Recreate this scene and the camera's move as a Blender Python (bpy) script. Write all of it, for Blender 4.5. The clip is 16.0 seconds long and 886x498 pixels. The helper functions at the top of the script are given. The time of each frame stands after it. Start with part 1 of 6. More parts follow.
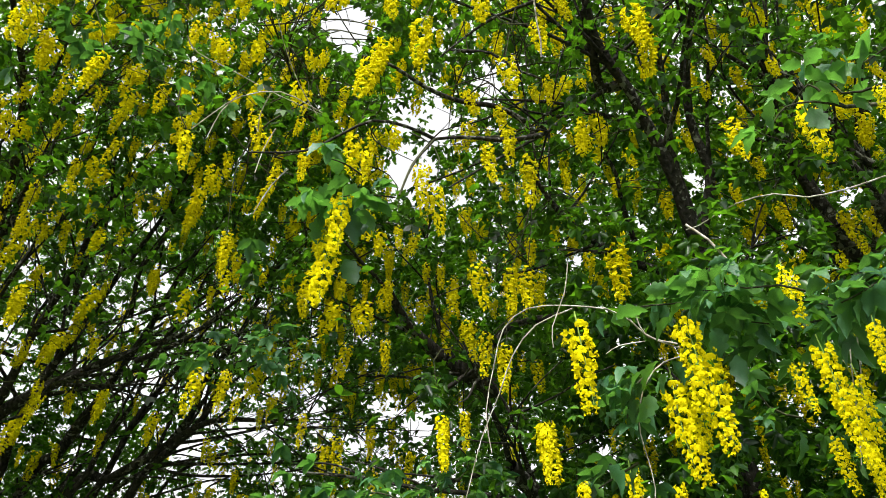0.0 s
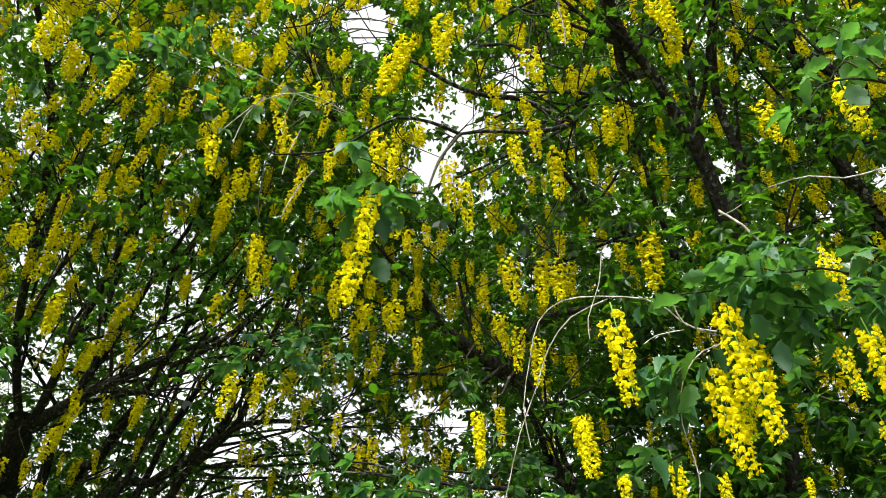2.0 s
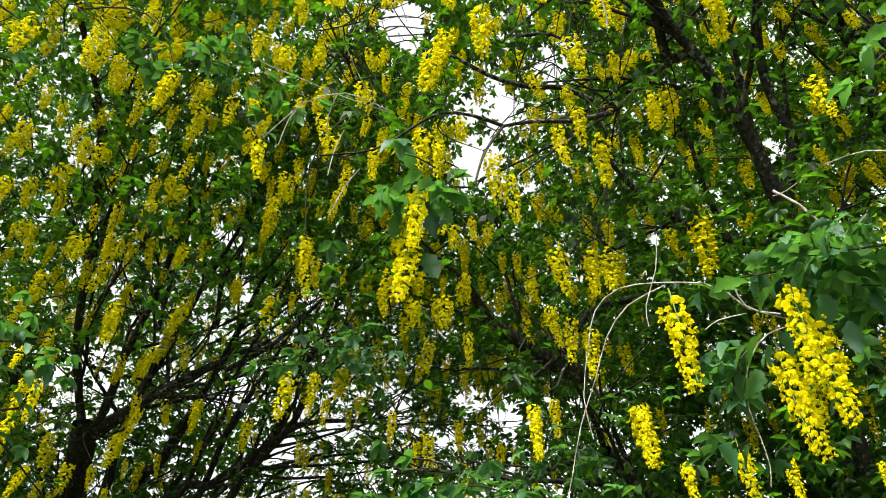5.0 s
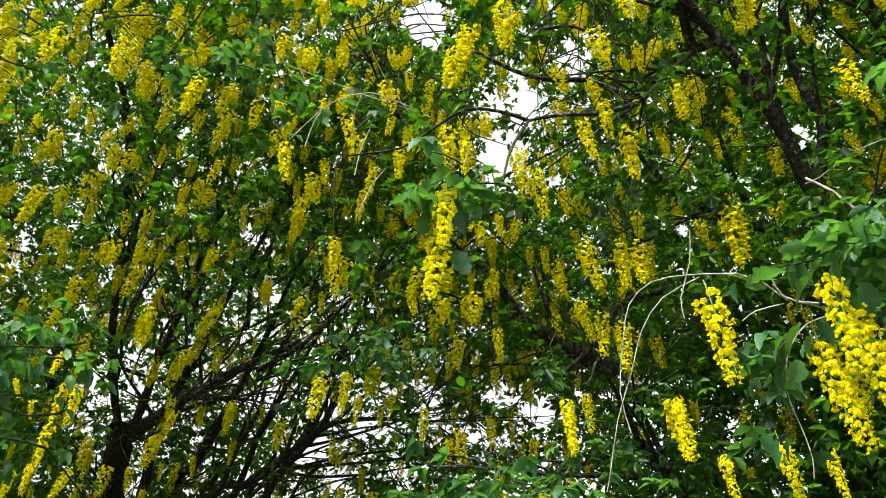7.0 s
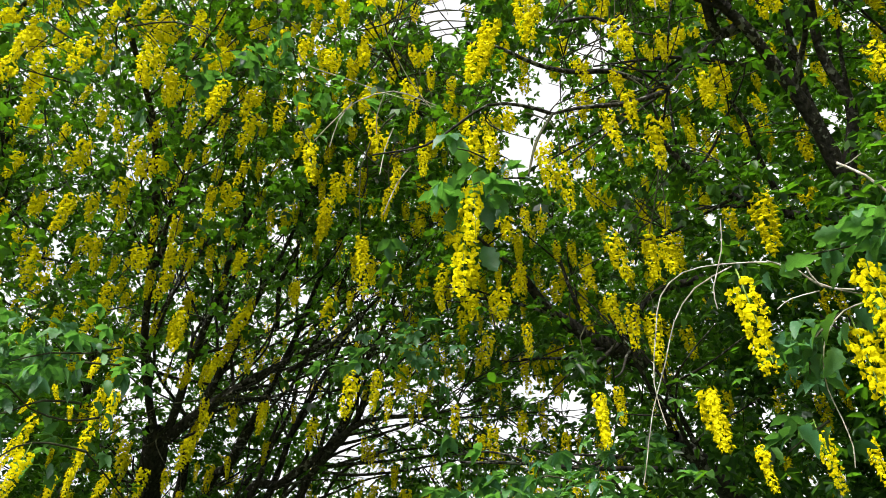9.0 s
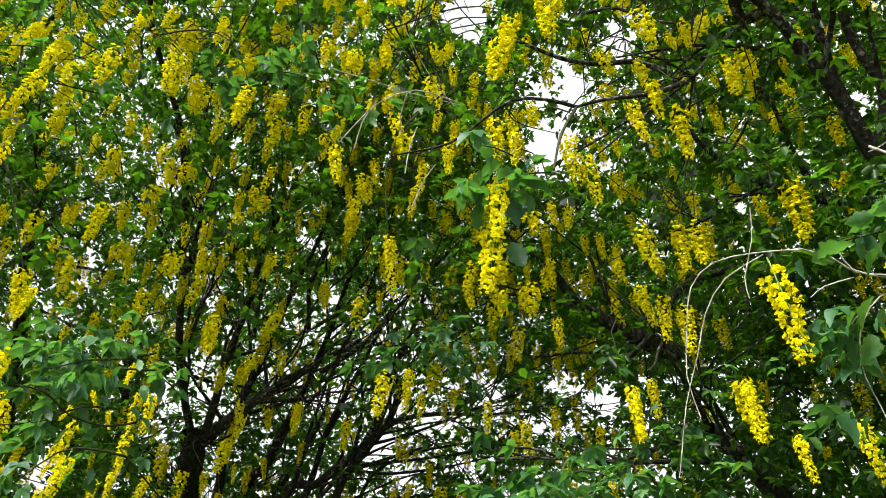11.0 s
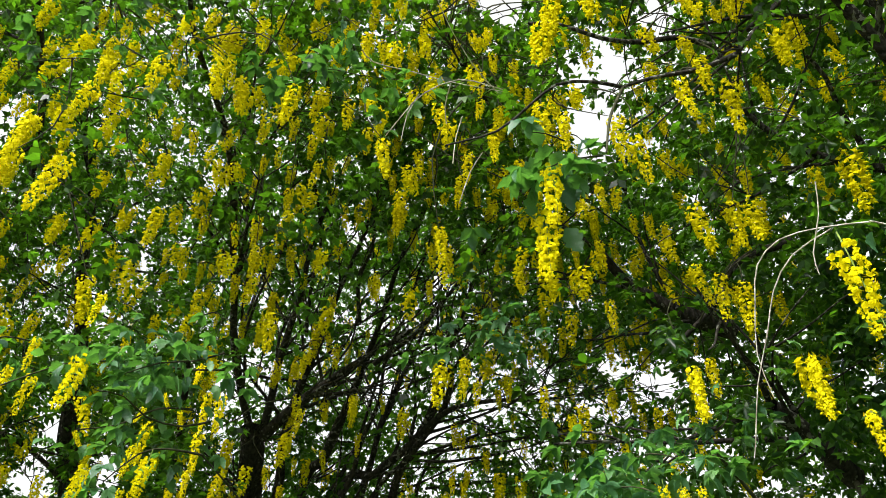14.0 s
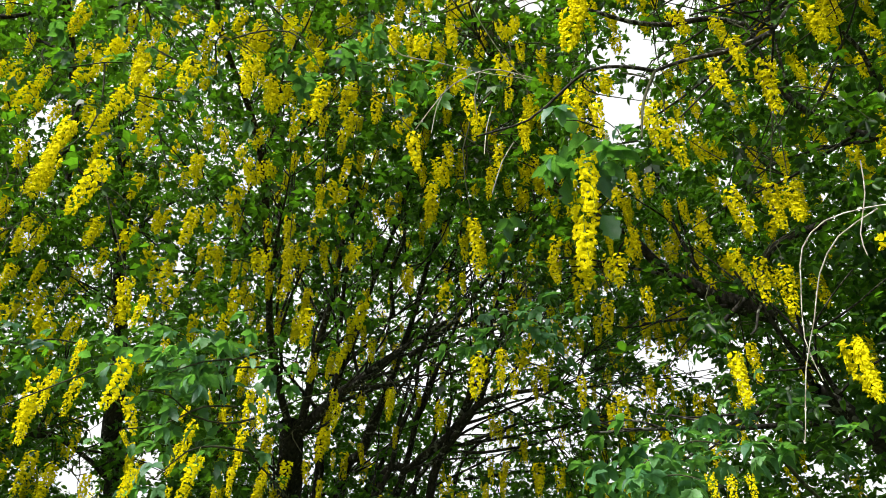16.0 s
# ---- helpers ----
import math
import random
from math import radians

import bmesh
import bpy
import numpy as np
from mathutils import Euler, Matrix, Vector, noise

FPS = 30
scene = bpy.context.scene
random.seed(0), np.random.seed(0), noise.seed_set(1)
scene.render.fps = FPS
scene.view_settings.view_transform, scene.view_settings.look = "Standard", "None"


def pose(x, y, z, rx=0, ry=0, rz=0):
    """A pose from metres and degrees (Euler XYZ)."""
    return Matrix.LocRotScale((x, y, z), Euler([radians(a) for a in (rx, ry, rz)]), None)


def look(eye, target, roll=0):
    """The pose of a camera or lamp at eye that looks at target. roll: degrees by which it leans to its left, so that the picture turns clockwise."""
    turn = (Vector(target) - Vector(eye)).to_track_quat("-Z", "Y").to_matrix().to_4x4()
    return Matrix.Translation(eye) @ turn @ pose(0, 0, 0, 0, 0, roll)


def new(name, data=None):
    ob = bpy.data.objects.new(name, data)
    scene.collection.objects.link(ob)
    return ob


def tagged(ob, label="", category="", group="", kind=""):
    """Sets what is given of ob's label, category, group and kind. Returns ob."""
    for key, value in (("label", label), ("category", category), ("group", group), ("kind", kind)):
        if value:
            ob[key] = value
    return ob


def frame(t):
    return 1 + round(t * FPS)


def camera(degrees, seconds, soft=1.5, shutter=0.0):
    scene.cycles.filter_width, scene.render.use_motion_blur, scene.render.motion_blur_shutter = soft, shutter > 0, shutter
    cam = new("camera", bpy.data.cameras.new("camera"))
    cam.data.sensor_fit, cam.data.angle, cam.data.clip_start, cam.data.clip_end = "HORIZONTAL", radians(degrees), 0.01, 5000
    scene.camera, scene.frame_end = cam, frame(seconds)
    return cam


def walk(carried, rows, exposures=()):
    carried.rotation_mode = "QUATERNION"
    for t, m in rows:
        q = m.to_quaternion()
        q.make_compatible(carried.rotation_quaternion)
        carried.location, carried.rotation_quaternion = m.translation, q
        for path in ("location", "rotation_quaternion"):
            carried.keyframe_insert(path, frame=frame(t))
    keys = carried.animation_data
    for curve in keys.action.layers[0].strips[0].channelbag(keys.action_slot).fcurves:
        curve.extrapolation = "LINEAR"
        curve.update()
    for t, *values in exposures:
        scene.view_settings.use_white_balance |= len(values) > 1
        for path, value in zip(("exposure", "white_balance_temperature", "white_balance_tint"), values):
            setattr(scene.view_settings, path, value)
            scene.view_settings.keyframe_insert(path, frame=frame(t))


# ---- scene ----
cam = camera(59.0, 16.0, soft=0.85)
walk(cam, [
    (0.0, pose(0.000, -0.000, 1.600, 136.00, -0.00, 0.00)),
    (0.5, pose(0.000, -0.000, 1.602, 135.90, 0.00, 0.72)),
    (1.0, pose(-0.003, 0.004, 1.603, 135.86, 0.07, 1.45)),
    (1.5, pose(-0.006, 0.007, 1.605, 135.82, 0.05, 2.10)),
    (2.0, pose(-0.011, 0.012, 1.607, 135.77, 0.01, 2.77)),
    (2.5, pose(-0.016, 0.013, 1.607, 135.76, -0.07, 3.48)),
    (3.0, pose(-0.022, 0.015, 1.608, 135.70, -0.18, 4.15)),
    (3.5, pose(-0.027, 0.017, 1.607, 135.66, -0.29, 4.80)),
    (4.0, pose(-0.028, 0.023, 1.609, 135.61, -0.38, 5.47)),
    (6.5, pose(-0.044, 0.017, 1.612, 135.22, -0.60, 8.40)),
    (7, pose(-0.047, 0.017, 1.613, 135.15, -0.70, 8.98)),
    (7.5, pose(-0.049, 0.016, 1.613, 135.06, -0.76, 9.52)),
    (8, pose(-0.052, 0.016, 1.613, 134.97, -0.80, 10.16)),
    (8.5, pose(-0.053, 0.015, 1.613, 134.93, -0.81, 10.76)),
    (9, pose(-0.055, 0.015, 1.613, 134.86, -0.83, 11.40)),
    (11.5, pose(-0.051, 0.013, 1.613, 134.49, -1.09, 14.86)),
    (12.0, pose(-0.057, 0.008, 1.612, 134.31, -1.09, 15.60)),
    (12.5, pose(-0.067, 0.005, 1.612, 134.17, -1.06, 16.16)),
    (13.0, pose(-0.077, -0.000, 1.611, 134.01, -1.06, 16.76)),
    (13.5, pose(-0.086, -0.005, 1.612, 133.81, -1.06, 17.35)),
    (14.0, pose(-0.093, -0.008, 1.614, 133.59, -1.06, 18.02)),
    (14.5, pose(-0.101, -0.008, 1.616, 133.40, -1.12, 18.61)),
    (15.0, pose(-0.107, -0.008, 1.618, 133.20, -1.16, 19.34)),
    (15.5, pose(-0.111, -0.010, 1.618, 133.04, -1.20, 19.97)),
    (16.0, pose(-0.113, -0.013, 1.619, 132.88, -1.25, 20.68)),
])

# ---- world, sun ----
world = bpy.data.worlds.new("overcast_sky")
scene.world = world
world.use_nodes = True
wn, wl = world.node_tree.nodes, world.node_tree.links
sky = wn.new("ShaderNodeTexSky")
sky.sky_type, sky.sun_disc = "NISHITA", False
sky.sun_elevation, sky.sun_rotation = radians(37), radians(198)
sky.air_density, sky.dust_density, sky.ozone_density = 1.6, 6.0, 0.6
pale = wn.new("ShaderNodeHueSaturation")
pale.inputs["Saturation"].default_value = 0.12
wl.new(sky.outputs[0], pale.inputs["Color"])
cloud = wn.new("ShaderNodeMix")
cloud.data_type = "RGBA"
cloud.inputs["Factor"].default_value = 0.6
cloud.inputs["B"].default_value = (3.6, 3.6, 3.6, 1)
wl.new(pale.outputs[0], cloud.inputs["A"])
wl.new(cloud.outputs["Result"], wn["Background"].inputs["Color"])
wn["Background"].inputs["Strength"].default_value = 0.15

sun = new("sun", bpy.data.lights.new("sun", "SUN"))
sun.data.energy, sun.data.angle, sun.data.color = 3.9, radians(16), (1.0, 0.97, 0.92)
sun.matrix_world = look((-2.4, -7.6, 6.0), (0, 0, 0))
scene.view_settings.exposure = 1.18


# ---- materials ----
def material(name):
    m = bpy.data.materials.new(name)
    m.use_nodes = True
    nt = m.node_tree
    return m, nt.nodes, nt.links, nt.nodes["Principled BSDF"], nt.nodes["Material Output"]


def ramp(nodes, *stops):
    r = nodes.new("ShaderNodeValToRGB").color_ramp
    node = nodes[-1]
    while len(r.elements) < len(stops):
        r.elements.new(0.5)
    for e, (p, c) in zip(r.elements, stops):
        e.position, e.color = p, (*c, 1)
    return node


def thin_material(name, low, mid, high, back, share, per_object=False, rough=0.45, spec=0.35, fine=60.0, thick=0.0):
    """A thin living sheet, leaf or petal, that lets part of the light through."""
    m, n, l, b, out = material(name)
    pick = n.new("ShaderNodeObjectInfo" if per_object else "ShaderNodeNewGeometry")
    tone = ramp(n, (0.22, low), (0.52, mid), (0.86, high))
    tex = n.new("ShaderNodeTexCoord")
    big, small = n.new("ShaderNodeTexNoise"), n.new("ShaderNodeTexNoise")
    big.inputs["Scale"].default_value, small.inputs["Scale"].default_value = 2.2, fine
    geo = n.new("ShaderNodeNewGeometry")
    l.new(geo.outputs["Position"], big.inputs["Vector"])
    l.new(tex.outputs["Object"], small.inputs["Vector"])
    mix = n.new("ShaderNodeMath")
    mix.operation = "MULTIPLY_ADD"
    mix.inputs[1].default_value = 0.55
    l.new(pick.outputs["Random" if per_object else "Random Per Island"], mix.inputs[0])
    lift = n.new("ShaderNodeMath")
    lift.operation = "MULTIPLY_ADD"
    lift.inputs[1].default_value, lift.inputs[2].default_value = 0.9, -0.22
    l.new(big.outputs["Fac"], lift.inputs[0])
    l.new(lift.outputs[0], mix.inputs[2])
    l.new(mix.outputs[0], tone.inputs["Fac"])
    vary = n.new("ShaderNodeMix")
    vary.data_type, vary.blend_type = "RGBA", "MULTIPLY"
    vary.inputs["Factor"].default_value = 0.45
    l.new(tone.outputs[0], vary.inputs["A"])
    grey = ramp(n, (0.3, (0.45, 0.45, 0.45)), (0.7, (1.0, 1.0, 1.0)))
    l.new(small.outputs["Fac"], grey.inputs["Fac"])
    l.new(grey.outputs[0], vary.inputs["B"])
    l.new(vary.outputs["Result"], b.inputs["Base Color"])
    b.inputs["Roughness"].default_value = rough
    b.inputs["Specular IOR Level"].default_value = spec
    bump = n.new("ShaderNodeBump")
    bump.inputs["Strength"].default_value, bump.inputs["Distance"].default_value = 0.35, 0.002
    l.new(small.outputs["Fac"], bump.inputs["Height"])
    l.new(bump.outputs[0], b.inputs["Normal"])
    glow = n.new("ShaderNodeBsdfTranslucent")
    tint = n.new("ShaderNodeMix")
    tint.data_type, tint.blend_type = "RGBA", "MULTIPLY"
    tint.inputs["Factor"].default_value = 0.5
    through_tone = ramp(n, (0.22, [c * (1 - thick) for c in back]), (0.86, [min(c * (1 + 0.3 * thick), 0.95) for c in back]))
    l.new(mix.outputs[0], through_tone.inputs["Fac"])
    l.new(through_tone.outputs[0], tint.inputs["A"])
    l.new(grey.outputs[0], tint.inputs["B"])
    l.new(tint.outputs["Result"], glow.inputs["Color"])
    both = n.new("ShaderNodeMixShader")
    both.inputs[0].default_value = share
    l.new(b.outputs[0], both.inputs[1])
    l.new(glow.outputs[0], both.inputs[2])
    l.new(both.outputs[0], out.inputs["Surface"])
    return m


# Dark to pale leaf green, with crown shade and sheen put into the tones.
LEAF = thin_material("shaded_green_leaf", (0.002, 0.008, 0.003), (0.009, 0.033, 0.010), (0.072, 0.165, 0.028), (0.16, 0.44, 0.012), 0.43, rough=0.38, spec=0.32, thick=0.55)
# Paler bluish green with sky sheen and light through the blades put in.
NEAR_LEAF = thin_material("near_lit_green_leaf", (0.014, 0.064, 0.032), (0.050, 0.155, 0.066), (0.14, 0.30, 0.095), (0.17, 0.46, 0.05), 0.40, True, 0.40, 0.5, thick=0.35)
PETAL = thin_material("yellow_petal", (0.66, 0.57, 0.004), (0.84, 0.73, 0.005), (0.92, 0.82, 0.010), (0.86, 0.80, 0.005), 0.40, False, 0.8, 0.03, 90.0)


def bark_material(name, dark, mid, pale_spot, amount, along=0.3):
    """Furrowed bark with pale lichen blotches; the furrows run up the stem."""
    m, n, l, b, out = material(name)
    tex = n.new("ShaderNodeNewGeometry")
    stretch = n.new("ShaderNodeVectorMath")
    stretch.operation = "MULTIPLY"
    stretch.inputs[1].default_value = (1, 1, along)
    l.new(tex.outputs["Position"], stretch.inputs[0])
    grain, spots, broad = (n.new("ShaderNodeTexNoise") for _ in range(3))
    grain.inputs["Scale"].default_value, grain.inputs["Detail"].default_value = 60, 6
    spots.inputs["Scale"].default_value, spots.inputs["Detail"].default_value = 42, 5
    broad.inputs["Scale"].default_value = 4
    l.new(stretch.outputs[0], grain.inputs["Vector"])
    l.new(tex.outputs["Position"], spots.inputs["Vector"])
    l.new(tex.outputs["Position"], broad.inputs["Vector"])
    base = ramp(n, (0.35, dark), (0.65, mid))
    l.new(grain.outputs["Fac"], base.inputs["Fac"])
    shift = n.new("ShaderNodeMath")
    shift.operation = "MULTIPLY_ADD"
    shift.inputs[1].default_value = 0.5
    l.new(broad.outputs["Fac"], shift.inputs[0])
    l.new(spots.outputs["Fac"], shift.inputs[2])
    mask = ramp(n, (0.88 - amount, (0, 0, 0)), (0.93 - amount, (1, 1, 1)))
    l.new(shift.outputs[0], mask.inputs["Fac"])
    mix = n.new("ShaderNodeMix")
    mix.data_type = "RGBA"
    l.new(mask.outputs[0], mix.inputs["Factor"])
    l.new(base.outputs[0], mix.inputs["A"])
    mix.inputs["B"].default_value = (*pale_spot, 1)
    l.new(mix.outputs["Result"], b.inputs["Base Color"])
    b.inputs["Roughness"].default_value = 0.85
    b.inputs["Specular IOR Level"].default_value = 0.15
    bump = n.new("ShaderNodeBump")
    bump.inputs["Strength"].default_value, bump.inputs["Distance"].default_value = 1.0, 0.012
    l.new(grain.outputs["Fac"], bump.inputs["Height"])
    l.new(bump.outputs[0], b.inputs["Normal"])
    return m


BARK = bark_material("dark_bark", (0.011, 0.010, 0.009), (0.044, 0.039, 0.034), (0.15, 0.15, 0.13), 0.04)
TWIG = bark_material("brown_twig_bark", (0.02, 0.025, 0.012), (0.05, 0.05, 0.025), (0.08, 0.08, 0.05), 0.02)
DEAD = bark_material("bleached_dead_wood", (0.20, 0.18, 0.14), (0.44, 0.40, 0.34), (0.52, 0.49, 0.44), 0.05)
STALK = bark_material("green_stalk", (0.10, 0.17, 0.03), (0.18, 0.26, 0.05), (0.2, 0.28, 0.06), 0.0)


def ground_material():
    m, n, l, b, out = material("meadow_grass")
    a, c = n.new("ShaderNodeTexNoise"), n.new("ShaderNodeTexNoise")
    geo = n.new("ShaderNodeNewGeometry")
    a.inputs["Scale"].default_value, c.inputs["Scale"].default_value = 0.6, 45
    l.new(geo.outputs["Position"], a.inputs["Vector"])
    l.new(geo.outputs["Position"], c.inputs["Vector"])
    ra = ramp(n, (0.3, (0.035, 0.07, 0.015)), (0.7, (0.08, 0.12, 0.03)))
    rc = ramp(n, (0.3, (0.5, 0.5, 0.45)), (0.7, (1, 1, 1)))
    l.new(a.outputs["Fac"], ra.inputs["Fac"])
    l.new(c.outputs["Fac"], rc.inputs["Fac"])
    mix = n.new("ShaderNodeMix")
    mix.data_type, mix.blend_type = "RGBA", "MULTIPLY"
    mix.inputs["Factor"].default_value = 1.0
    l.new(ra.outputs[0], mix.inputs["A"])
    l.new(rc.outputs[0], mix.inputs["B"])
    l.new(mix.outputs["Result"], b.inputs["Base Color"])
    b.inputs["Roughness"].default_value = 0.9
    bump = n.new("ShaderNodeBump")
    bump.inputs["Strength"].default_value = 0.7
    l.new(c.outputs["Fac"], bump.inputs["Height"])
    l.new(bump.outputs[0], b.inputs["Normal"])
    return m


# ---- mesh helpers ----
rng = np.random.default_rng(7)
STAND = Vector((0, 0, 1.6))


def bulk(name, verts, faces, mat):
    """A mesh from an array of corners and an array of faces with equal corner counts."""
    me = bpy.data.meshes.new(name)
    faces = np.asarray(faces, np.int32)
    k = faces.shape[1]
    me.vertices.add(len(verts))
    me.vertices.foreach_set("co", np.asarray(verts, np.float32).ravel())
    me.loops.add(faces.size)
    me.loops.foreach_set("vertex_index", faces.ravel())
    me.polygons.add(len(faces))
    me.polygons.foreach_set("loop_start", np.arange(len(faces), dtype=np.int32) * k)
    me.update(calc_edges=True)
    me.materials.append(mat)
    return me


def part(name, me, parent, label="", m=None, kind=""):
    ob = new(name, me)
    ob.parent = parent
    if m is not None:
        ob.matrix_basis = m
    return tagged(ob, label=label, kind=kind)


def smooth_line(pts, radii, step):
    """Catmull-Rom through the points; returns places and radii along it."""
    p = [Vector(q) for q in pts]
    p = [p[0] * 2 - p[1], *p, p[-1] * 2 - p[-2]]
    places, sizes = [], []
    for i in range(1, len(p) - 2):
        a, b, c, d = p[i - 1 : i + 3]
        n = max(2, int((c - b).length / step))
        for j in range(n + (i == len(p) - 3)):
            t = j / n
            q = 0.5 * (2 * b + (c - a) * t + (2 * a - 5 * b + 4 * c - d) * t**2 + (3 * b - a - 3 * c + d) * t**3)
            places.append(q)
            sizes.append(radii[i - 1] + (radii[i] - radii[i - 1]) * t)
    return places, sizes


def tube(pts, r0, r1, sides=7, step=0.09, rough=0.12, seed=0.0):
    """Corners and quads of a tapered, slightly knobbly stem."""
    lengths = np.r_[0, np.cumsum([(Vector(b) - Vector(a)).length for a, b in zip(pts, pts[1:])])]
    radii = [r0 + (r1 - r0) * s / lengths[-1] for s in lengths]
    places, sizes = smooth_line(pts, radii, step)
    verts, faces = [], []
    side = Vector((0.3, 0.2, 1)).cross(places[1] - places[0])
    if side.length < 1e-4:
        side = Vector((1, 0, 0))
    for i, (q, r) in enumerate(zip(places, sizes)):
        ahead = (places[min(i + 1, len(places) - 1)] - places[max(i - 1, 0)]).normalized()
        side = (side - ahead * side.dot(ahead)).normalized()
        other = ahead.cross(side)
        for k in range(sides):
            a = 2 * math.pi * k / sides
            w = 1 + rough * noise.noise(q * 9 + Vector((math.cos(a), math.sin(a), seed)) * 1.3) * 2
            verts.append(q + (side * math.cos(a) + other * math.sin(a)) * r * w)
        if i:
            for k in range(sides):
                k2 = (k + 1) % sides
                faces.append(((i - 1) * sides + k, (i - 1) * sides + k2, i * sides + k2, i * sides + k))
    return verts, faces


def joined(tubes):
    verts, faces = [], []
    for v, f in tubes:
        o = len(verts)
        verts += [tuple(q) for q in v]
        faces += [tuple(i + o for i in q) for q in f]
    return verts, faces


# ---- leaf and flower shapes ----
def leaflet(stations, width, fold, droop, wave=0.0, phase=0.0):
    """Half-folded blade along +y, one long; corners and quads (triangles at both ends as thin quads)."""
    rows = []
    for t in stations:
        w = width * (math.sin(math.pi * min(t**0.85 * 0.97 + 0.03, 1.0)) ** 0.9)
        w *= 1 + wave * math.sin(t * 23 + phase)
        z = -droop * t * t
        rows.append(((-w, t, z + fold * w + wave * 0.12 * math.sin(t * 11 + phase)), (0, t, z), (w, t, z + fold * w - wave * 0.12 * math.sin(t * 13 + phase))))
    verts = [q for r in rows for q in r]
    faces = []
    for i in range(len(rows) - 1):
        a = i * 3
        faces += [(a, a + 1, a + 4, a + 3), (a + 1, a + 2, a + 5, a + 4)]
    return verts, faces


def trefoil(stations, width, fold, droop, wave=0.0, petiole=0.55, spread=68, seed=0):
    """A leaf of three blades on a stalk, blade length 1, stalk's foot at the origin."""
    r = random.Random(seed)
    verts, faces = [], []
    for n, turn in enumerate((spread, 0, -spread)):
        v, f = leaflet(stations, width * r.uniform(0.9, 1.1), fold * r.uniform(0.6, 1.5), droop * r.uniform(0.5, 1.6), wave, r.uniform(0, 6))
        m = pose(0, petiole, 0, r.uniform(-16, 8), r.uniform(-14, 14), turn + r.uniform(-10, 10))
        size = 1.0 if turn == 0 else 0.86
        o = len(verts)
        verts += [m @ (Vector(q) * size) for q in v]
        faces += [tuple(i + o for i in q) for q in f]
    o = len(verts)
    for x in (-0.012, 0.012):
        verts += [Vector((x, 0, 0)), Vector((x, petiole, 0))]
    faces.append((o, o + 1, o + 3, o + 2))
    return np.array([tuple(q) for q in verts]), np.array(faces)



def small_trefoil(seed):
    """The same leaf for the crown: three oval blades, each of two folded halves."""
    r = random.Random(seed)
    verts, faces = [], []
    for turn in (66, 0, -66):
        w, fold, droop = r.uniform(0.22, 0.29), r.uniform(0.05, 0.16), r.uniform(0.1, 0.4)
        blade = [(0, 0, 0), (-w, 0.3, fold), (-w * 0.8, 0.72, fold - droop * 0.5), (0, 1, -droop), (w * 0.8, 0.72, fold - droop * 0.5), (w, 0.3, fold)]
        m = pose(0, 0.4, 0, r.uniform(-20, 10), r.uniform(-18, 18), turn + r.uniform(-12, 12))
        o = len(verts)
        verts += [tuple(m @ (Vector(q) * (1.0 if turn == 0 else 0.86))) for q in blade]
        faces += [(o, o + 1, o + 2, o + 3), (o, o + 3, o + 4, o + 5)]
    return np.array(verts), np.array(faces)


FAR_LEAVES = [small_trefoil(s) for s in range(8)]
NEAR_LEAF_MESHES = [
    bulk("leaf", *trefoil((0.0, 0.07, 0.16, 0.27, 0.4, 0.53, 0.66, 0.78, 0.88, 0.95, 1.0), 0.29, 0.38, 0.42, 0.17, petiole=0.42, spread=58, seed=40 + s), NEAR_LEAF)
    for s in range(6)
]


def one_blade(seed):
    """A single broad blade with a wavy rim, one long, its foot at the origin; it lies along +y, face up."""
    r = random.Random(seed)
    v, f = leaflet((0.0, 0.05, 0.12, 0.2, 0.29, 0.38, 0.47, 0.56, 0.65, 0.74, 0.82, 0.9, 0.96, 1.0), r.uniform(0.27, 0.34), 0.42, r.uniform(0.2, 0.5), 0.2, r.uniform(0, 6))
    me = bulk("leaf", v, f, NEAR_LEAF)
    me.polygons.foreach_set("use_smooth", [True] * len(f))
    return me


BLADES = [one_blade(s) for s in range(5)]


def tiny_trefoil(seed):
    """A leaf deep in the crown: three blades, each one folded sheet."""
    r = random.Random(seed)
    verts, faces = [], []
    for turn in (62, 0, -62):
        w, fold, droop = r.uniform(0.24, 0.31), r.uniform(0.03, 0.14), r.uniform(0.05, 0.3)
        blade = [(0, 0, 0), (-w, 0.46, fold), (0, 1, -droop), (w, 0.46, fold)]
        m = pose(0, 0.35, 0, r.uniform(-20, 10), r.uniform(-18, 18), turn + r.uniform(-12, 12))
        o = len(verts)
        verts += [tuple(m @ (Vector(q) * (1.0 if turn == 0 else 0.86))) for q in blade]
        faces.append((o, o + 1, o + 2, o + 3))
    return np.array(verts), np.array(faces)


DEEP_LEAVES = [tiny_trefoil(s) for s in range(8)]


def blossom_shape():
    """A pea flower one long: reflexed banner petal, two wings and the keel; it points to +x."""
    v = [(0.3, 0, 0.12), (0.5, -0.36, 0.12), (0.2, -0.5, 0.5), (0.12, 0, 0.68), (0.2, 0.5, 0.5), (0.5, 0.36, 0.12),
         (0.1, 0, 0.02), (0.62, -0.27, 0.06), (0.62, 0.27, 0.06), (1.0, 0, -0.2), (0.6, 0, -0.32), (0.0, 0, 0.05), (-0.5, 0.03, 0.12)]
    f = [(0, 1, 2), (0, 2, 3), (0, 3, 4), (0, 4, 5), (6, 7, 9), (6, 9, 8), (6, 10, 7), (10, 9, 7), (6, 8, 10), (10, 8, 9), (11, 6, 12)]
    return np.array(v), np.array(f)


BLOSSOM_V, BLOSSOM_F = blossom_shape()


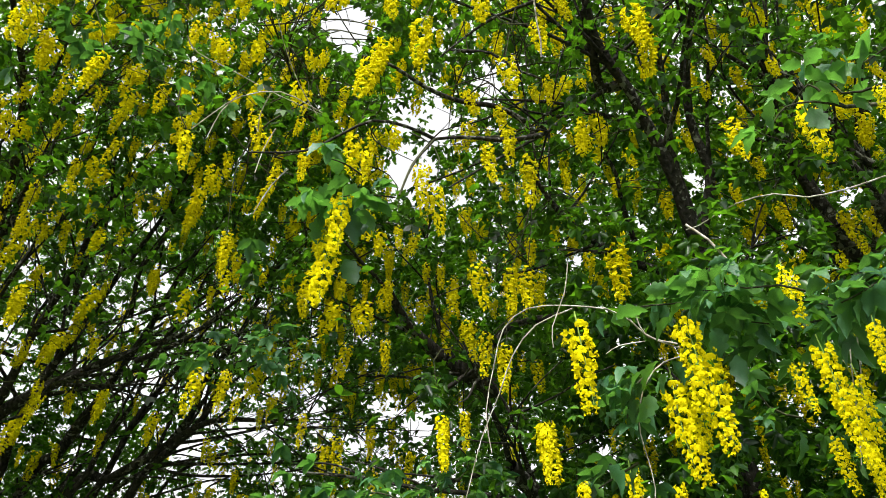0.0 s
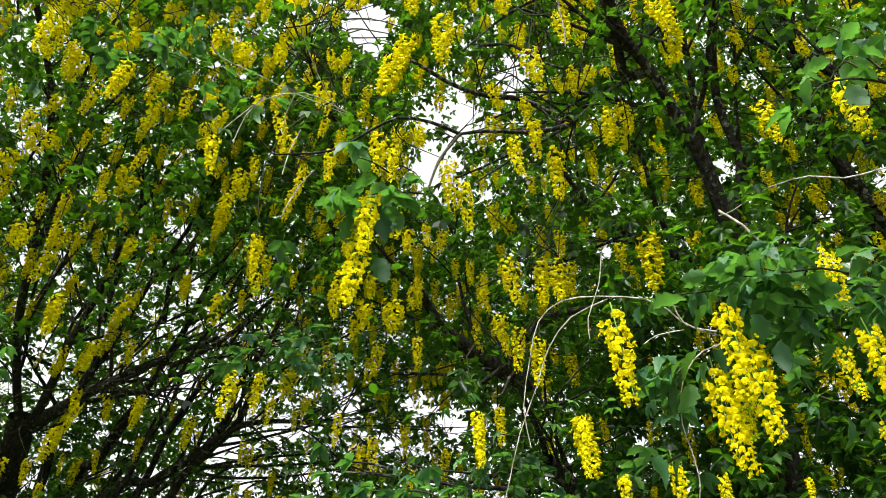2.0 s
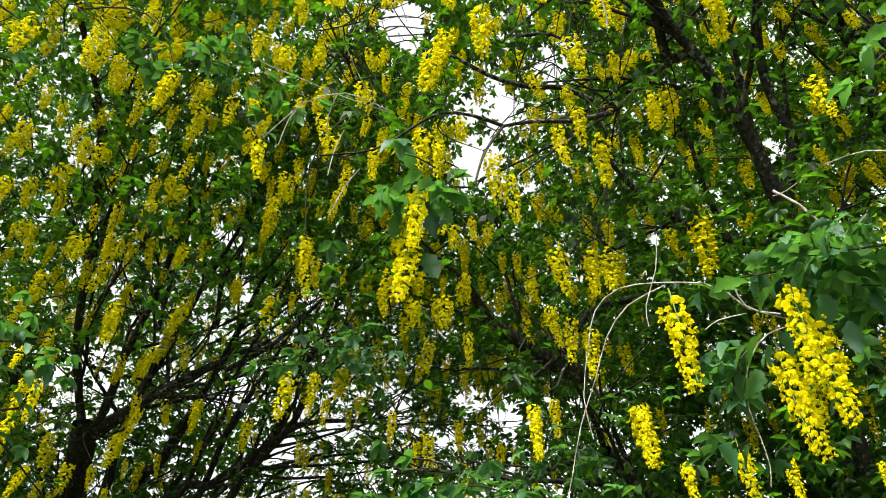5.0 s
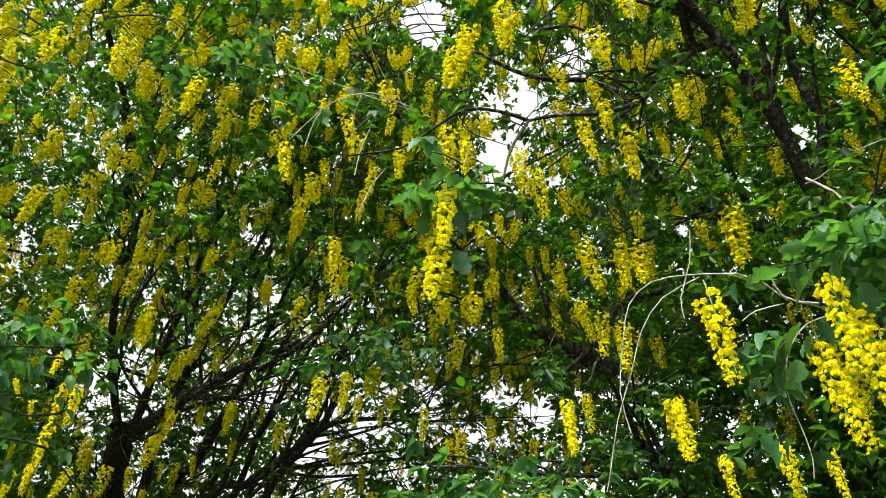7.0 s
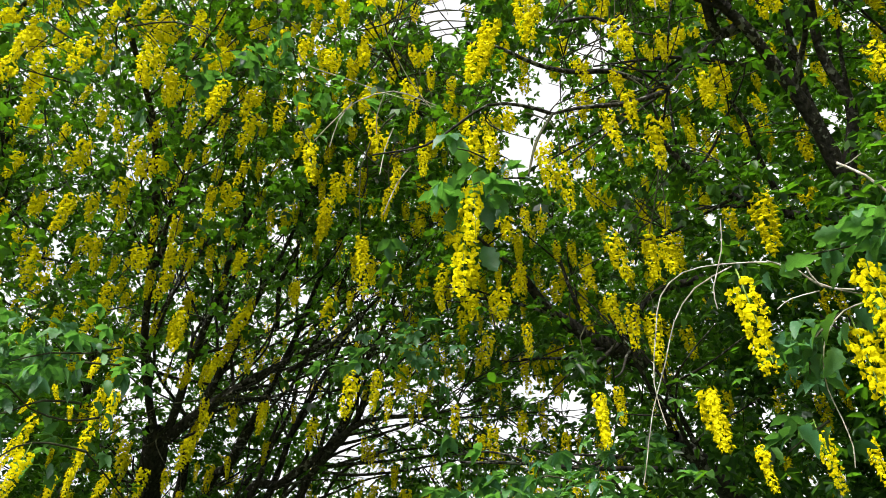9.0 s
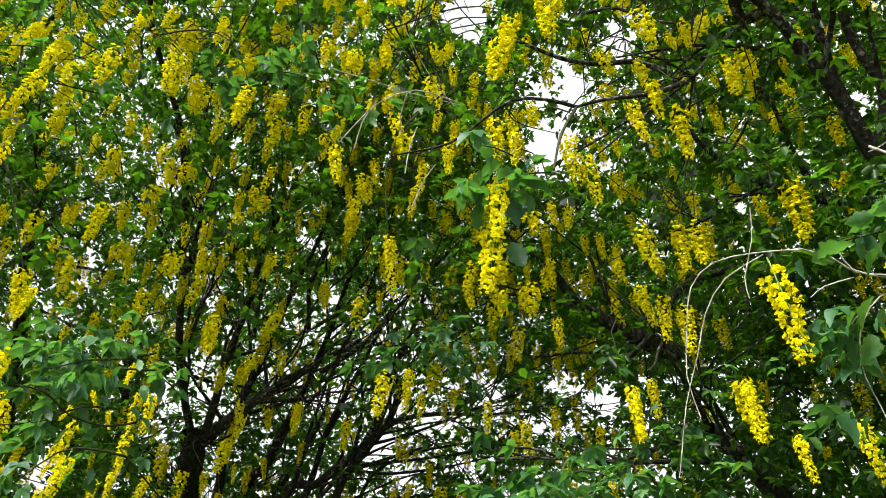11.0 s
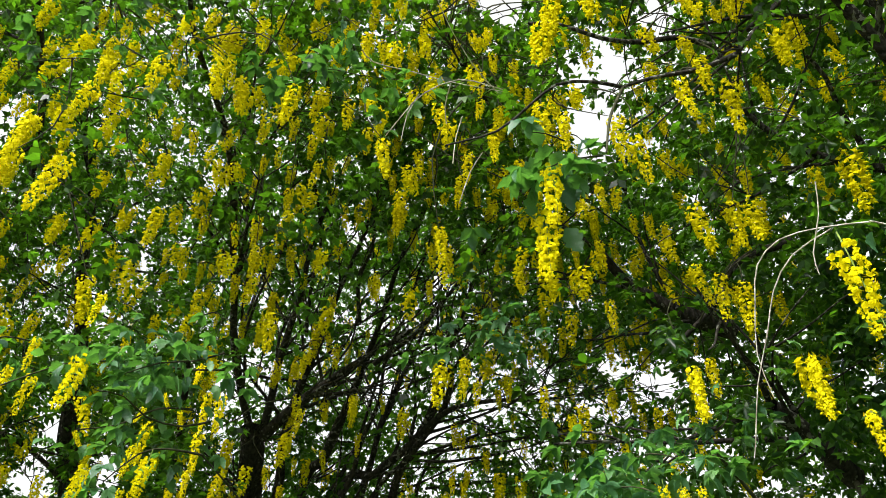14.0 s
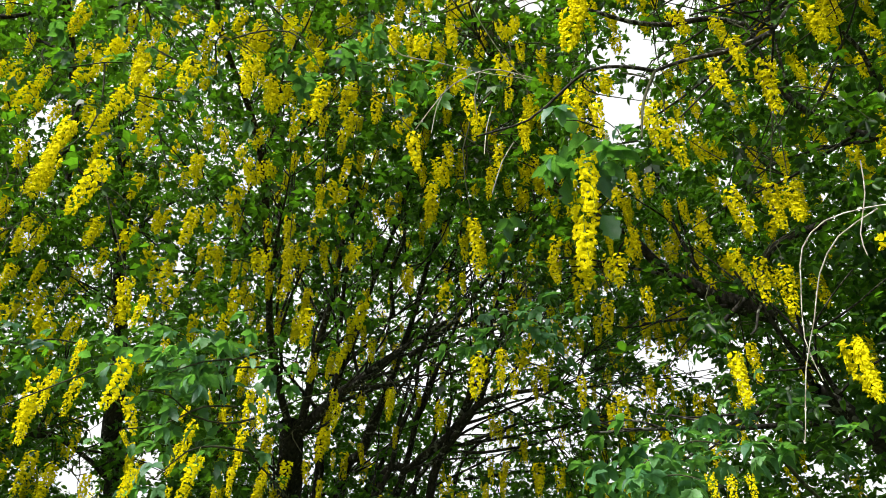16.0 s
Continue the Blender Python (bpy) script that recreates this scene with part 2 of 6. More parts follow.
def fine_blossom():
    """The same flower for the nearest clusters, with a notched, rolled-back banner and curved wings."""
    v, f = [(0.28, 0, 0.1)], []
    for k in range(9):
        a = math.pi * (k / 8 - 0.5) * 1.5
        r = 0.56 if k != 4 else 0.46
        y, z = math.sin(a) * r, 0.22 + math.cos(a) * r
        v += [(0.34 - 0.1 * abs(y), y * 0.55, 0.12 + (z - 0.12) * 0.55), (0.16 + 0.75 * y * y, y, z)]
        if k:
            o = 2 * k + 1
            f += [(0, o - 2, o), (o - 2, o - 1, o + 1), (o - 2, o + 1, o)]
    for side in (-1, 1):
        o = len(v)
        v += [(0.1, 0.05 * side, 0.04), (0.45, 0.3 * side, 0.14), (0.85, 0.24 * side, 0.0), (0.98, 0.05 * side, -0.2), (0.55, 0.2 * side, -0.2)]
        f += [(o, o + 1, o + 4), (o + 1, o + 2, o + 4), (o + 2, o + 3, o + 4)]
    o = len(v)
    v += [(0.1, 0, -0.02), (0.9, 0, -0.1), (0.6, 0, -0.34), (-0.5, 0.03, 0.12), (0.0, 0, 0.06)]
    f += [(o, o + 1, o + 2), (o + 4, o, o + 3)]
    me = bulk("blossom", v, f, PETAL)
    me.polygons.foreach_set("use_smooth", [True] * len(f))
    return me


BLOSSOM_MESH = fine_blossom()


def blossom_poses(count, seed, loose=1.0):
    """Poses of the flowers on a hanging cluster 0.2 long, with its top at the origin."""
    r = random.Random(seed)
    out = []
    bend = r.uniform(-0.02, 0.02)
    for i in range(count):
        t = (i + r.uniform(0, 0.9)) / count
        z = -0.012 - 0.185 * t**0.95 + (loose - 1) * r.uniform(-0.03, 0.03)
        a = i * 137.5 + r.uniform(-35, 35)
        size = 0.0175 * (1 - 0.42 * t**2) * r.uniform(0.75, 1.15)
        reach = 0.0165 * loose * (1 - 0.55 * t**1.6) * r.uniform(0.5, 1.25)
        x, y = math.cos(radians(a)) * reach + bend * t * t, math.sin(radians(a)) * reach
        out.append(pose(x, y, z + r.uniform(-0.004, 0.004), r.uniform(-30, 30), r.uniform(-10, 45), a + r.uniform(-35, 35)) @ Matrix.Scale(size, 4))
    return out


def cluster_mesh(count, seed, low=False):
    shape, tris = (LOW_V, LOW_F) if low else (BLOSSOM_V, BLOSSOM_F)
    verts, faces, n = [], [], len(shape)
    for i, m in enumerate(blossom_poses(count, seed)):
        a = np.array(m @ Matrix.Scale((0.98 if count > 75 else 1.3) if low else 0.9, 4))
        verts.append(shape @ a[:3, :3].T + a[:3, 3])
        faces.append(tris + i * n)
    return np.concatenate(verts), np.concatenate(faces)


LOW_V = BLOSSOM_V[[0, 1, 2, 3, 4, 5, 6, 7, 8, 9]]
LOW_F = np.array([(0, 1, 2), (0, 2, 3), (0, 3, 4), (0, 4, 5), (6, 7, 9), (6, 9, 8)])
CLUSTERS = [cluster_mesh(c, s) for s, c in enumerate((112, 122, 104, 126, 98, 118, 92, 124))]
LOW_CLUSTERS = [cluster_mesh(c, 60 + s, True) for s, c in enumerate((112, 120, 98, 124, 92, 114))]
MASS_CLUSTERS = [cluster_mesh(c, 80 + s, True) for s, c in enumerate((56, 60, 50, 64, 52, 58))]
LOW_CLUSTER_MESHES = [bulk("flower_spike", v, f, PETAL) for v, f in LOW_CLUSTERS]
CLUSTER_MESHES = [bulk("flower_spike", v, f, PETAL) for v, f in CLUSTERS]
STALK_MESH = bulk("flower_spike", *joined([tube([(0, 0, 0.03), (0.004, 0, -0.08), (0, 0.003, -0.19)], 0.0016, 0.0006, 5, 0.02)]), STALK)


# ---- setting ----
def build_ground():
    n = 48
    grid = np.linspace(-1, 1, n + 1)
    axis = np.sign(grid) * (np.abs(grid) ** 2.2) * 400
    v = [(x, y, 0.12 * noise.noise(Vector((x, y, 0)) * 0.15) * min(1, 40 / (1 + abs(x) + abs(y)))) for y in axis for x in axis]
    f = [(j * (n + 1) + i, j * (n + 1) + i + 1, (j + 1) * (n + 1) + i + 1, (j + 1) * (n + 1) + i) for j in range(n) for i in range(n)]
    ob = new("ground", bulk("ground", v, f, ground_material()))
    tagged(ob, "rough green grass under the flowering trees", "ground", kind="structure")


build_ground()


def tree(x, y, label):
    e = new("laburnum_tree")
    e.location = (x, y, 0)
    return tagged(e, label, "tree", "flowering trees")


def limb(owner, name, r0, r1, *pts, label="", wood=None, sides=9, rough=0.12):
    """A stem through the given world places, thick r0 at its foot and r1 at its end."""
    local = [Vector(p) - owner.location for p in pts]
    v, f = tube(local, r0, r1, sides, max(0.05, r0 * 1.2), rough, len(bpy.data.objects) * 0.37)
    me = bulk(name, [tuple(q) for q in v], f, wood or BARK)
    me.polygons.foreach_set("use_smooth", [True] * len(f))
    STEMS.append((owner, [Vector(p) for p in pts], r0, r1))
    if r0 > 0.012 and wood is None and (name != "trunk" or owner is LEFT):
        for q, r in zip(*smooth_line(pts, list(np.linspace(r0, r1, len(pts))), 0.12)):
            if q.z > 2.2:
                keep_clear(q, r * 0.8 + (0.034 if owner is LEFT and r0 > 0.018 else 0.006))
    return part(name, me, owner, label)


STEMS = []
TOPS = []
CLEAR = []


def keep_clear(p, half, depth=0.0):
    """Nothing leafy grows on the open side of this place, within so many metres beside it."""
    d = Vector(p) - STAND
    CLEAR.append((*d.normalized(), d.length + depth, half / d.length))


def unshaded(p):
    """Which places do not stand in front of a flower cluster or a stem."""
    d = p - np.array(STAND)
    far = np.linalg.norm(d, axis=1)
    d = d / far[:, None]
    ok = np.ones(len(p), bool)
    for x, y, z, reach, half in CLEAR:
        ok &= (d @ (x, y, z) < 1 - half * half / 2) | (far > reach)
    return ok


def drooping(owner, x, y, z, length, girth, dx, dy):
    """The pose of a hanging cluster whose tip stands dx, dy aside of its top."""
    turn = Vector((0, 0, -1)).rotation_difference(Vector((dx, dy, -length)).normalized()).to_matrix().to_4x4()
    s = length / 0.2
    place = Matrix.Translation((x - owner.location.x, y - owner.location.y, z))
    TOPS.append((owner, Vector((x, y, z))))
    spin = pose(0, 0, 0, rng.uniform(-3, 3), rng.uniform(-3, 3), rng.uniform(0, 360))
    return place @ turn @ spin @ Matrix.Diagonal((s * girth, s * girth, s, 1))


def hang(owner, x, y, z, length, girth=1.0, dx=0.0, dy=0.0):
    """One hanging flower cluster, its top at the given place."""
    if (Vector((x, y, z)) - STAND).length < 2.45:
        return hang_near(owner, x, y, z, length, girth, 27, dx, dy)
    near = (Vector((x, y, z)) - STAND).length < 3.9
    shapes = CLUSTER_MESHES if near else LOW_CLUSTER_MESHES
    me = shapes[int(rng.integers(len(shapes)))]
    for k in (0.1, 0.35, 0.6, 0.85):
        keep_clear((x + dx * k, y + dy * k, z - length * k), 0.032 * length / 0.2 + 0.03, 0.04)
    return part("flower_spike", me, owner, m=drooping(owner, x, y, z, length, girth * 0.88, dx, dy))


def hang_near(owner, x, y, z, length, girth=1.0, count=80, dx=0.0, dy=0.0):
    """A flower cluster close to the camera, with every blossom on its own."""
    for k in (0.1, 0.3, 0.5, 0.7, 0.9):
        keep_clear((x + dx * k, y + dy * k, z - length * k), 0.05, 0.04)
    if (Vector((x, y, z)) - STAND).length > 2.12:
        me = CLUSTER_MESHES[int(rng.integers(len(CLUSTER_MESHES)))]
        return part("flower_spike", me, owner, m=drooping(owner, x, y, z, length, girth * 0.8, dx, dy))
    stalk = part("flower_spike", STALK_MESH, owner, m=drooping(owner, x, y, z, length, girth * 0.9, dx, dy))
    for b in blossom_poses(int(count * 2.7), int(rng.integers(9999)), 1.06):
        part("blossom", BLOSSOM_MESH, stalk, m=b @ Matrix.Scale(0.74, 4))
    return stalk


def leafy_twig(owner, count, size, spread, *pts):
    """A leafy shoot: a thin twig through the places with single leaves standing off it."""
    local = [Vector(p) - owner.location for p in pts]
    v, f = tube(local, 0.0028, 0.0013, 6, 0.03, 0.1)
    twig = part("leafy_twig", bulk("leafy_twig", [tuple(q) for q in v], f, TWIG), owner)
    places, _ = smooth_line(local, [1] * len(local), 0.01)
    for _ in range(count):
        q = places[int(rng.integers(len(places)))]
        off = Vector(rng.normal(0, 1, 3)) * spread
        off.z *= 0.6
        if not unshaded(np.array([q + off + owner.location]))[0]:
            continue
        m = Matrix.Translation(q + off) @ pose(0, 0, 0, rng.uniform(-50, 12), rng.uniform(-25, 25), rng.uniform(0, 360))
        part("leaf", NEAR_LEAF_MESHES[int(rng.integers(6))], twig, m=m @ Matrix.Scale(size * rng.uniform(0.7, 1.15), 4))
    return twig


def blade(owner, roll, foot, tip):
    """One broad leaf blade from its foot to its tip, its face turned up and rolled about its length."""
    foot, tip = Vector(foot), Vector(tip)
    along = (tip - foot).normalized()
    up = Vector((0, 0, 1)) if abs(along.z) < 0.9 else Vector((0, -1, 0))
    side = along.cross(up).normalized()
    turn = Matrix((side, along, side.cross(along))).transposed().to_4x4()
    lean = Matrix.Rotation(radians(roll - 25), 4, "Y")
    me = BLADES[int(rng.integers(len(BLADES)))]
    return part("leaf", me, owner, m=Matrix.Translation(foot - owner.location) @ turn @ lean @ Matrix.Scale((tip - foot).length, 4))


OPENINGS = []


def opening(az, el, wide, high, left_over=0.06):
    """A gap between the crowns, named by its direction and size in degrees as seen from the standing place."""
    OPENINGS.append((az, el, wide, high, left_over))


# ---- the trees ----
LEFT = tree(-2.65, 3.94, "many-stemmed laburnum tree hung with yellow flower clusters")
RIGHT = tree(1.36, 3.15, "laburnum tree with dark mottled stems and yellow flowers")
FAR = tree(-3.71, 3.52, "laburnum tree with a slim dark trunk and yellow flowers")

# stems and limbs
limb(LEFT, "trunk", 0.13, 0.072, (-2.86, 4.25, -0.1), (-2.8, 4.13, 1.89), (-2.72, 4, 3.70), (-2.62, 3.81, 3.92), (-2.54, 3.61, 4.09))
limb(LEFT, "limb", 0.0250, 0.0200, (-2.54, 3.62, 4.05), (-2.52, 3.41, 4.19), (-2.46, 3.13, 4.37), (-2.37, 2.91, 4.52), (-2.28, 2.68, 4.65))
limb(LEFT, "limb", 0.0215, 0.0110, (-2.28, 2.68, 4.65), (-2.17, 2.43, 4.78), (-2.1, 2.24, 4.86), (-2.04, 2.04, 4.92), (-2, 1.82, 4.96), (-1.94, 1.54, 4.99), (-1.8, 1.24, 5.02))
limb(LEFT, "limb", 0.0112, 0.0045, (-2.12, 2.29, 4.85), (-1.97, 2.25, 4.87), (-1.83, 2.17, 4.89), (-1.68, 2.06, 4.92))
limb(LEFT, "limb", 0.0095, 0.0045, (-2.08, 2.12, 4.93), (-2.06, 1.95, 4.89), (-2.07, 1.85, 4.84))
limb(LEFT, "limb", 0.0397, 0.0116, (-2.49, 3.66, 4.04), (-2.37, 3.62, 4.11), (-2.16, 3.56, 4.21), (-1.95, 3.51, 4.29), (-1.71, 3.45, 4.36), (-1.44, 3.38, 4.42))
limb(LEFT, "limb", 0.0270, 0.0110, (-2.49, 3.65, 4.05), (-2.4, 3.54, 4.21), (-2.29, 3.38, 4.41), (-2.1, 3.17, 4.65), (-1.94, 2.94, 4.87), (-1.76, 2.77, 5.03))
limb(LEFT, "trunk", 0.0580, 0.0260, (-2.68, 4.32, -0.1), (-2.64, 4.22, 1.92), (-2.59, 4.12, 3.83), (-2.51, 3.95, 4.06), (-2.39, 3.78, 4.27), (-2.27, 3.66, 4.42))
limb(LEFT, "limb", 0.0210, 0.0080, (-2.27, 3.66, 4.42), (-2.11, 3.52, 4.6), (-1.92, 3.33, 4.82), (-1.68, 3.1, 5.03), (-1.48, 2.86, 5.22))
limb(LEFT, "trunk", 0.0526, 0.0315, (-2.72, 4.42, -0.1), (-2.61, 4.34, 1.94), (-2.51, 4.26, 3.89), (-2.3, 4.12, 4.11), (-2.13, 3.97, 4.29))
limb(LEFT, "limb", 0.0265, 0.0087, (-2.13, 3.97, 4.29), (-1.96, 3.83, 4.51), (-1.78, 3.66, 4.75), (-1.59, 3.44, 5), (-1.35, 3.22, 5.23))
limb(LEFT, "trunk", 0.0431, 0.0269, (-2.52, 4.33, -0.1), (-2.36, 4.27, 1.91), (-2.21, 4.21, 3.82), (-1.92, 4.09, 3.93), (-1.65, 3.97, 4.02))
limb(LEFT, "limb", 0.0223, 0.0076, (-1.65, 3.97, 4.02), (-1.49, 3.87, 4.08), (-1.3, 3.78, 4.11), (-1.04, 3.71, 4.07), (-0.77, 3.64, 3.98))
limb(LEFT, "limb", 0.0223, 0.0080, (-1.61, 3.97, 4.05), (-1.46, 3.85, 4.2), (-1.38, 3.71, 4.34), (-1.16, 3.49, 4.56), (-1, 3.24, 4.75))
limb(LEFT, "limb", 0.0246, 0.0094, (-2.17, 4.42, 3.91), (-2.05, 4.33, 4.18), (-1.94, 4.22, 4.43), (-1.71, 4.08, 4.76), (-1.48, 3.91, 5.06))
limb(LEFT, "limb", 0.0177, 0.0079, (-2.42, 4.41, 3.94), (-2.2, 4.34, 4.25), (-2.05, 4.22, 4.55), (-1.95, 4.12, 4.74))
limb(LEFT, "limb", 0.0104, 0.0040, (-1.66, 4, 3.97), (-1.27, 4, 3.97), (-0.92, 3.97, 3.96), (-0.61, 3.91, 3.96))
limb(LEFT, "limb", 0.0104, 0.0041, (-1.64, 3.95, 4.06), (-1.36, 3.96, 4.11), (-1.03, 3.93, 4.17), (-0.56, 3.85, 4.25))
limb(LEFT, "limb", 0.0098, 0.0043, (-1.68, 4.37, 3.94), (-1.31, 4.39, 3.94), (-0.99, 4.4, 3.92), (-0.76, 4.41, 3.85))
limb(LEFT, "limb", 0.0083, 0.0043, (-1.86, 4.32, 3.9), (-1.62, 4.3, 3.97), (-1.35, 4.26, 4.02), (-1.13, 4.27, 3.99))
limb(LEFT, "limb", 0.0148, 0.0064, (-1.67, 3.39, 4.23), (-1.41, 3.34, 4.35), (-1.17, 3.23, 4.5), (-0.98, 3.12, 4.61), (-0.76, 3.01, 4.72))
limb(LEFT, "limb", 0.0143, 0.0054, (-1.81, 3.43, 4.59), (-1.74, 3.22, 4.75), (-1.6, 3.07, 4.87), (-1.52, 2.87, 5))
limb(LEFT, "limb", 0.0118, 0.0054, (-1.52, 3.51, 4.66), (-1.41, 3.35, 4.79), (-1.27, 3.17, 4.93), (-1.16, 2.97, 5.06))
limb(LEFT, "limb", 0.0128, 0.0054, (-2.07, 3.26, 4.45), (-1.99, 3.1, 4.64), (-1.88, 2.94, 4.83), (-1.83, 2.74, 4.99), (-1.79, 2.49, 5.16))
limb(LEFT, "limb", 0.0089, 0.0035, (-0.66, 2.41, 4.97), (-0.73, 2.21, 5.01), (-0.77, 2.03, 5.04), (-0.76, 1.84, 5.07))
limb(LEFT, "limb", 0.0056, 0.0023, (-0.56, 2.44, 5), (-0.75, 2.43, 4.85), (-0.89, 2.39, 4.75), (-0.94, 2.35, 4.74))
limb(LEFT, "limb", 0.0120, 0.0070, (-2.57, 3.72, 4.07), (-2.57, 3.59, 4.14), (-2.54, 3.44, 4.22), (-2.47, 3.3, 4.32), (-2.38, 3.04, 4.46), (-2.23, 2.79, 4.59))
limb(LEFT, "limb", 0.0267, 0.0176, (-1.83, 4.17, 3.75), (-1.73, 4.04, 3.9), (-1.57, 3.94, 4.02), (-1.38, 3.82, 4.15), (-1.29, 3.69, 4.27))
limb(LEFT, "limb", 0.0161, 0.0069, (-2, 4.13, 3.69), (-1.84, 4.05, 3.85), (-1.67, 4.02, 3.95), (-1.41, 4.01, 4.01), (-1.16, 3.99, 4.05))
limb(LEFT, "limb", 0.0191, 0.0087, (-2.21, 4.14, 3.72), (-2.06, 4.07, 3.93), (-1.98, 3.98, 4.1), (-1.84, 3.89, 4.31), (-1.75, 3.74, 4.53), (-1.57, 3.6, 4.75))
limb(LEFT, "limb", 0.0152, 0.0074, (-2.01, 4.32, 3.77), (-1.93, 4.22, 3.98), (-1.79, 4.14, 4.15), (-1.73, 4.01, 4.35), (-1.6, 3.91, 4.52))
limb(LEFT, "limb", 0.0126, 0.0059, (-1.77, 4.4, 3.81), (-1.69, 4.31, 3.99), (-1.57, 4.27, 4.1), (-1.34, 4.27, 4.18), (-0.97, 4.29, 4.22))
limb(LEFT, "limb", 0.0102, 0.0041, (-1.6, 3.94, 3.9), (-1.4, 3.99, 3.89), (-1.1, 4.02, 3.91), (-0.8, 4.01, 3.94))
limb(LEFT, "limb", 0.0094, 0.0042, (-2.05, 4.08, 3.74), (-1.92, 4.01, 3.85), (-1.69, 4, 3.89), (-1.45, 4.01, 3.87))
limb(LEFT, "limb", 0.0073, 0.0038, (-2.22, 3.4, 3.87), (-2.12, 3.4, 3.92), (-2.03, 3.33, 4.05), (-1.76, 3.24, 4.28), (-1.64, 3.09, 4.46), (-1.36, 2.98, 4.63), (-1.22, 2.87, 4.75))
limb(LEFT, "limb", 0.0086, 0.0038, (-1.79, 3.5, 4.07), (-1.62, 3.42, 4.21), (-1.47, 3.28, 4.4), (-1.27, 3.19, 4.52), (-1.07, 3.12, 4.62), (-0.83, 3.09, 4.65))
limb(LEFT, "limb", 0.0076, 0.0040, (-2.06, 3.61, 4.1), (-1.96, 3.44, 4.3), (-1.77, 3.31, 4.5), (-1.7, 3.12, 4.67), (-1.53, 2.95, 4.84))
limb(FAR, "trunk", 0.0911, 0.0556, (-3.71, 3.75, -0.1), (-3.71, 3.66, 1.87), (-3.7, 3.57, 3.75), (-3.7, 3.4, 4.02), (-3.64, 3.25, 4.29))
limb(FAR, "limb", 0.0516, 0.0225, (-3.64, 3.25, 4.29), (-3.52, 3.02, 4.55), (-3.41, 2.75, 4.77), (-3.26, 2.51, 4.99), (-3.15, 2.33, 5.13))
limb(FAR, "trunk", 0.0546, 0.0234, (-3.46, 4.14, -0.1), (-3.4, 4.06, 1.94), (-3.33, 3.98, 3.88), (-3.21, 3.84, 4.12), (-3.11, 3.62, 4.4), (-3, 3.38, 4.67))
limb(FAR, "limb", 0.0312, 0.0199, (-2.95, 1.61, 5.14), (-2.87, 1.45, 5.19), (-2.75, 1.22, 5.27), (-2.65, 1.02, 5.31))
limb(FAR, "limb", 0.0156, 0.0066, (-2.83, 1.56, 5.25), (-2.68, 1.53, 5.29), (-2.51, 1.46, 5.34), (-2.4, 1.34, 5.37))
limb(FAR, "limb", 0.0139, 0.0087, (-3.09, 1.16, 5.2), (-3.01, 1.21, 5.25), (-2.93, 1.23, 5.3))
limb(FAR, "limb", 0.0216, 0.0121, (-3.07, 1.7, 5.26), (-3.15, 1.89, 5.01), (-3.25, 2.09, 4.69), (-3.29, 2.25, 4.42))
limb(FAR, "limb", 0.0216, 0.0108, (-3.71, 2.76, 3.72), (-3.59, 2.86, 3.79), (-3.47, 3.04, 3.72), (-3.4, 3.17, 3.64))
limb(RIGHT, "trunk", 0.0857, 0.0468, (1.45, 3.45, -0.1), (1.41, 3.3, 1.82), (1.36, 3.15, 3.65), (1.25, 2.75, 3.86), (1.15, 2.44, 3.99))
limb(RIGHT, "limb", 0.0350, 0.0140, (1.15, 2.44, 3.99), (1.08, 2.3, 4.13), (1, 2.14, 4.28), (0.9, 1.99, 4.41), (0.79, 1.84, 4.52), (0.67, 1.71, 4.61), (0.6, 1.54, 4.7), (0.55, 1.35, 4.78))
limb(RIGHT, "limb", 0.0234, 0.0164, (0.78, 1.87, 4.58), (0.69, 1.88, 4.57), (0.65, 1.75, 4.61), (0.59, 1.57, 4.67))
limb(RIGHT, "limb", 0.0280, 0.0120, (1.16, 2.49, 4.08), (1.17, 2.37, 4.21), (1.2, 2.2, 4.36), (1.12, 2.05, 4.53), (1.09, 1.87, 4.67), (1.1, 1.61, 4.85), (1.08, 1.45, 4.94))
limb(RIGHT, "limb", 0.0220, 0.0130, (1.22, 2.53, 4.3), (1.15, 2.4, 4.48), (1.09, 2.24, 4.66), (1.04, 1.97, 4.89), (0.98, 1.77, 5.05))
limb(RIGHT, "limb", 0.0178, 0.0137, (1.1, 1.69, 4.82), (0.98, 1.66, 4.87), (0.85, 1.6, 4.94))
limb(RIGHT, "trunk", 0.0900, 0.0546, (2.38, 3.19, -0.1), (2.3, 3.08, 1.99), (2.22, 2.97, 3.97), (2.05, 2.73, 4.2), (1.88, 2.53, 4.38))
limb(RIGHT, "limb", 0.0390, 0.0160, (1.88, 2.53, 4.38), (1.79, 2.43, 4.52), (1.68, 2.31, 4.67), (1.62, 2.18, 4.81), (1.55, 1.96, 4.98))
limb(RIGHT, "limb", 0.0400, 0.0220, (2.01, 2.4, 4.09), (1.95, 2.29, 4.23), (1.89, 2.22, 4.34), (1.83, 2.18, 4.41))
limb(RIGHT, "limb", 0.0200, 0.0095, (1.97, 2.1, 4.23), (1.84, 2.08, 4.29), (1.71, 2.02, 4.37), (1.55, 1.87, 4.49), (1.41, 1.83, 4.55), (1.23, 1.75, 4.62))
limb(RIGHT, "limb", 0.0220, 0.0090, (1.09, 2.48, 3.97), (0.86, 2.44, 4.03), (0.68, 2.37, 4.09), (0.53, 2.28, 4.16), (0.42, 2.16, 4.23), (0.35, 2.07, 4.27))
limb(RIGHT, "limb", 0.0150, 0.0080, (0.9, 2.51, 4.17), (0.82, 2.34, 4.29), (0.78, 2.21, 4.37), (0.72, 2.12, 4.42))
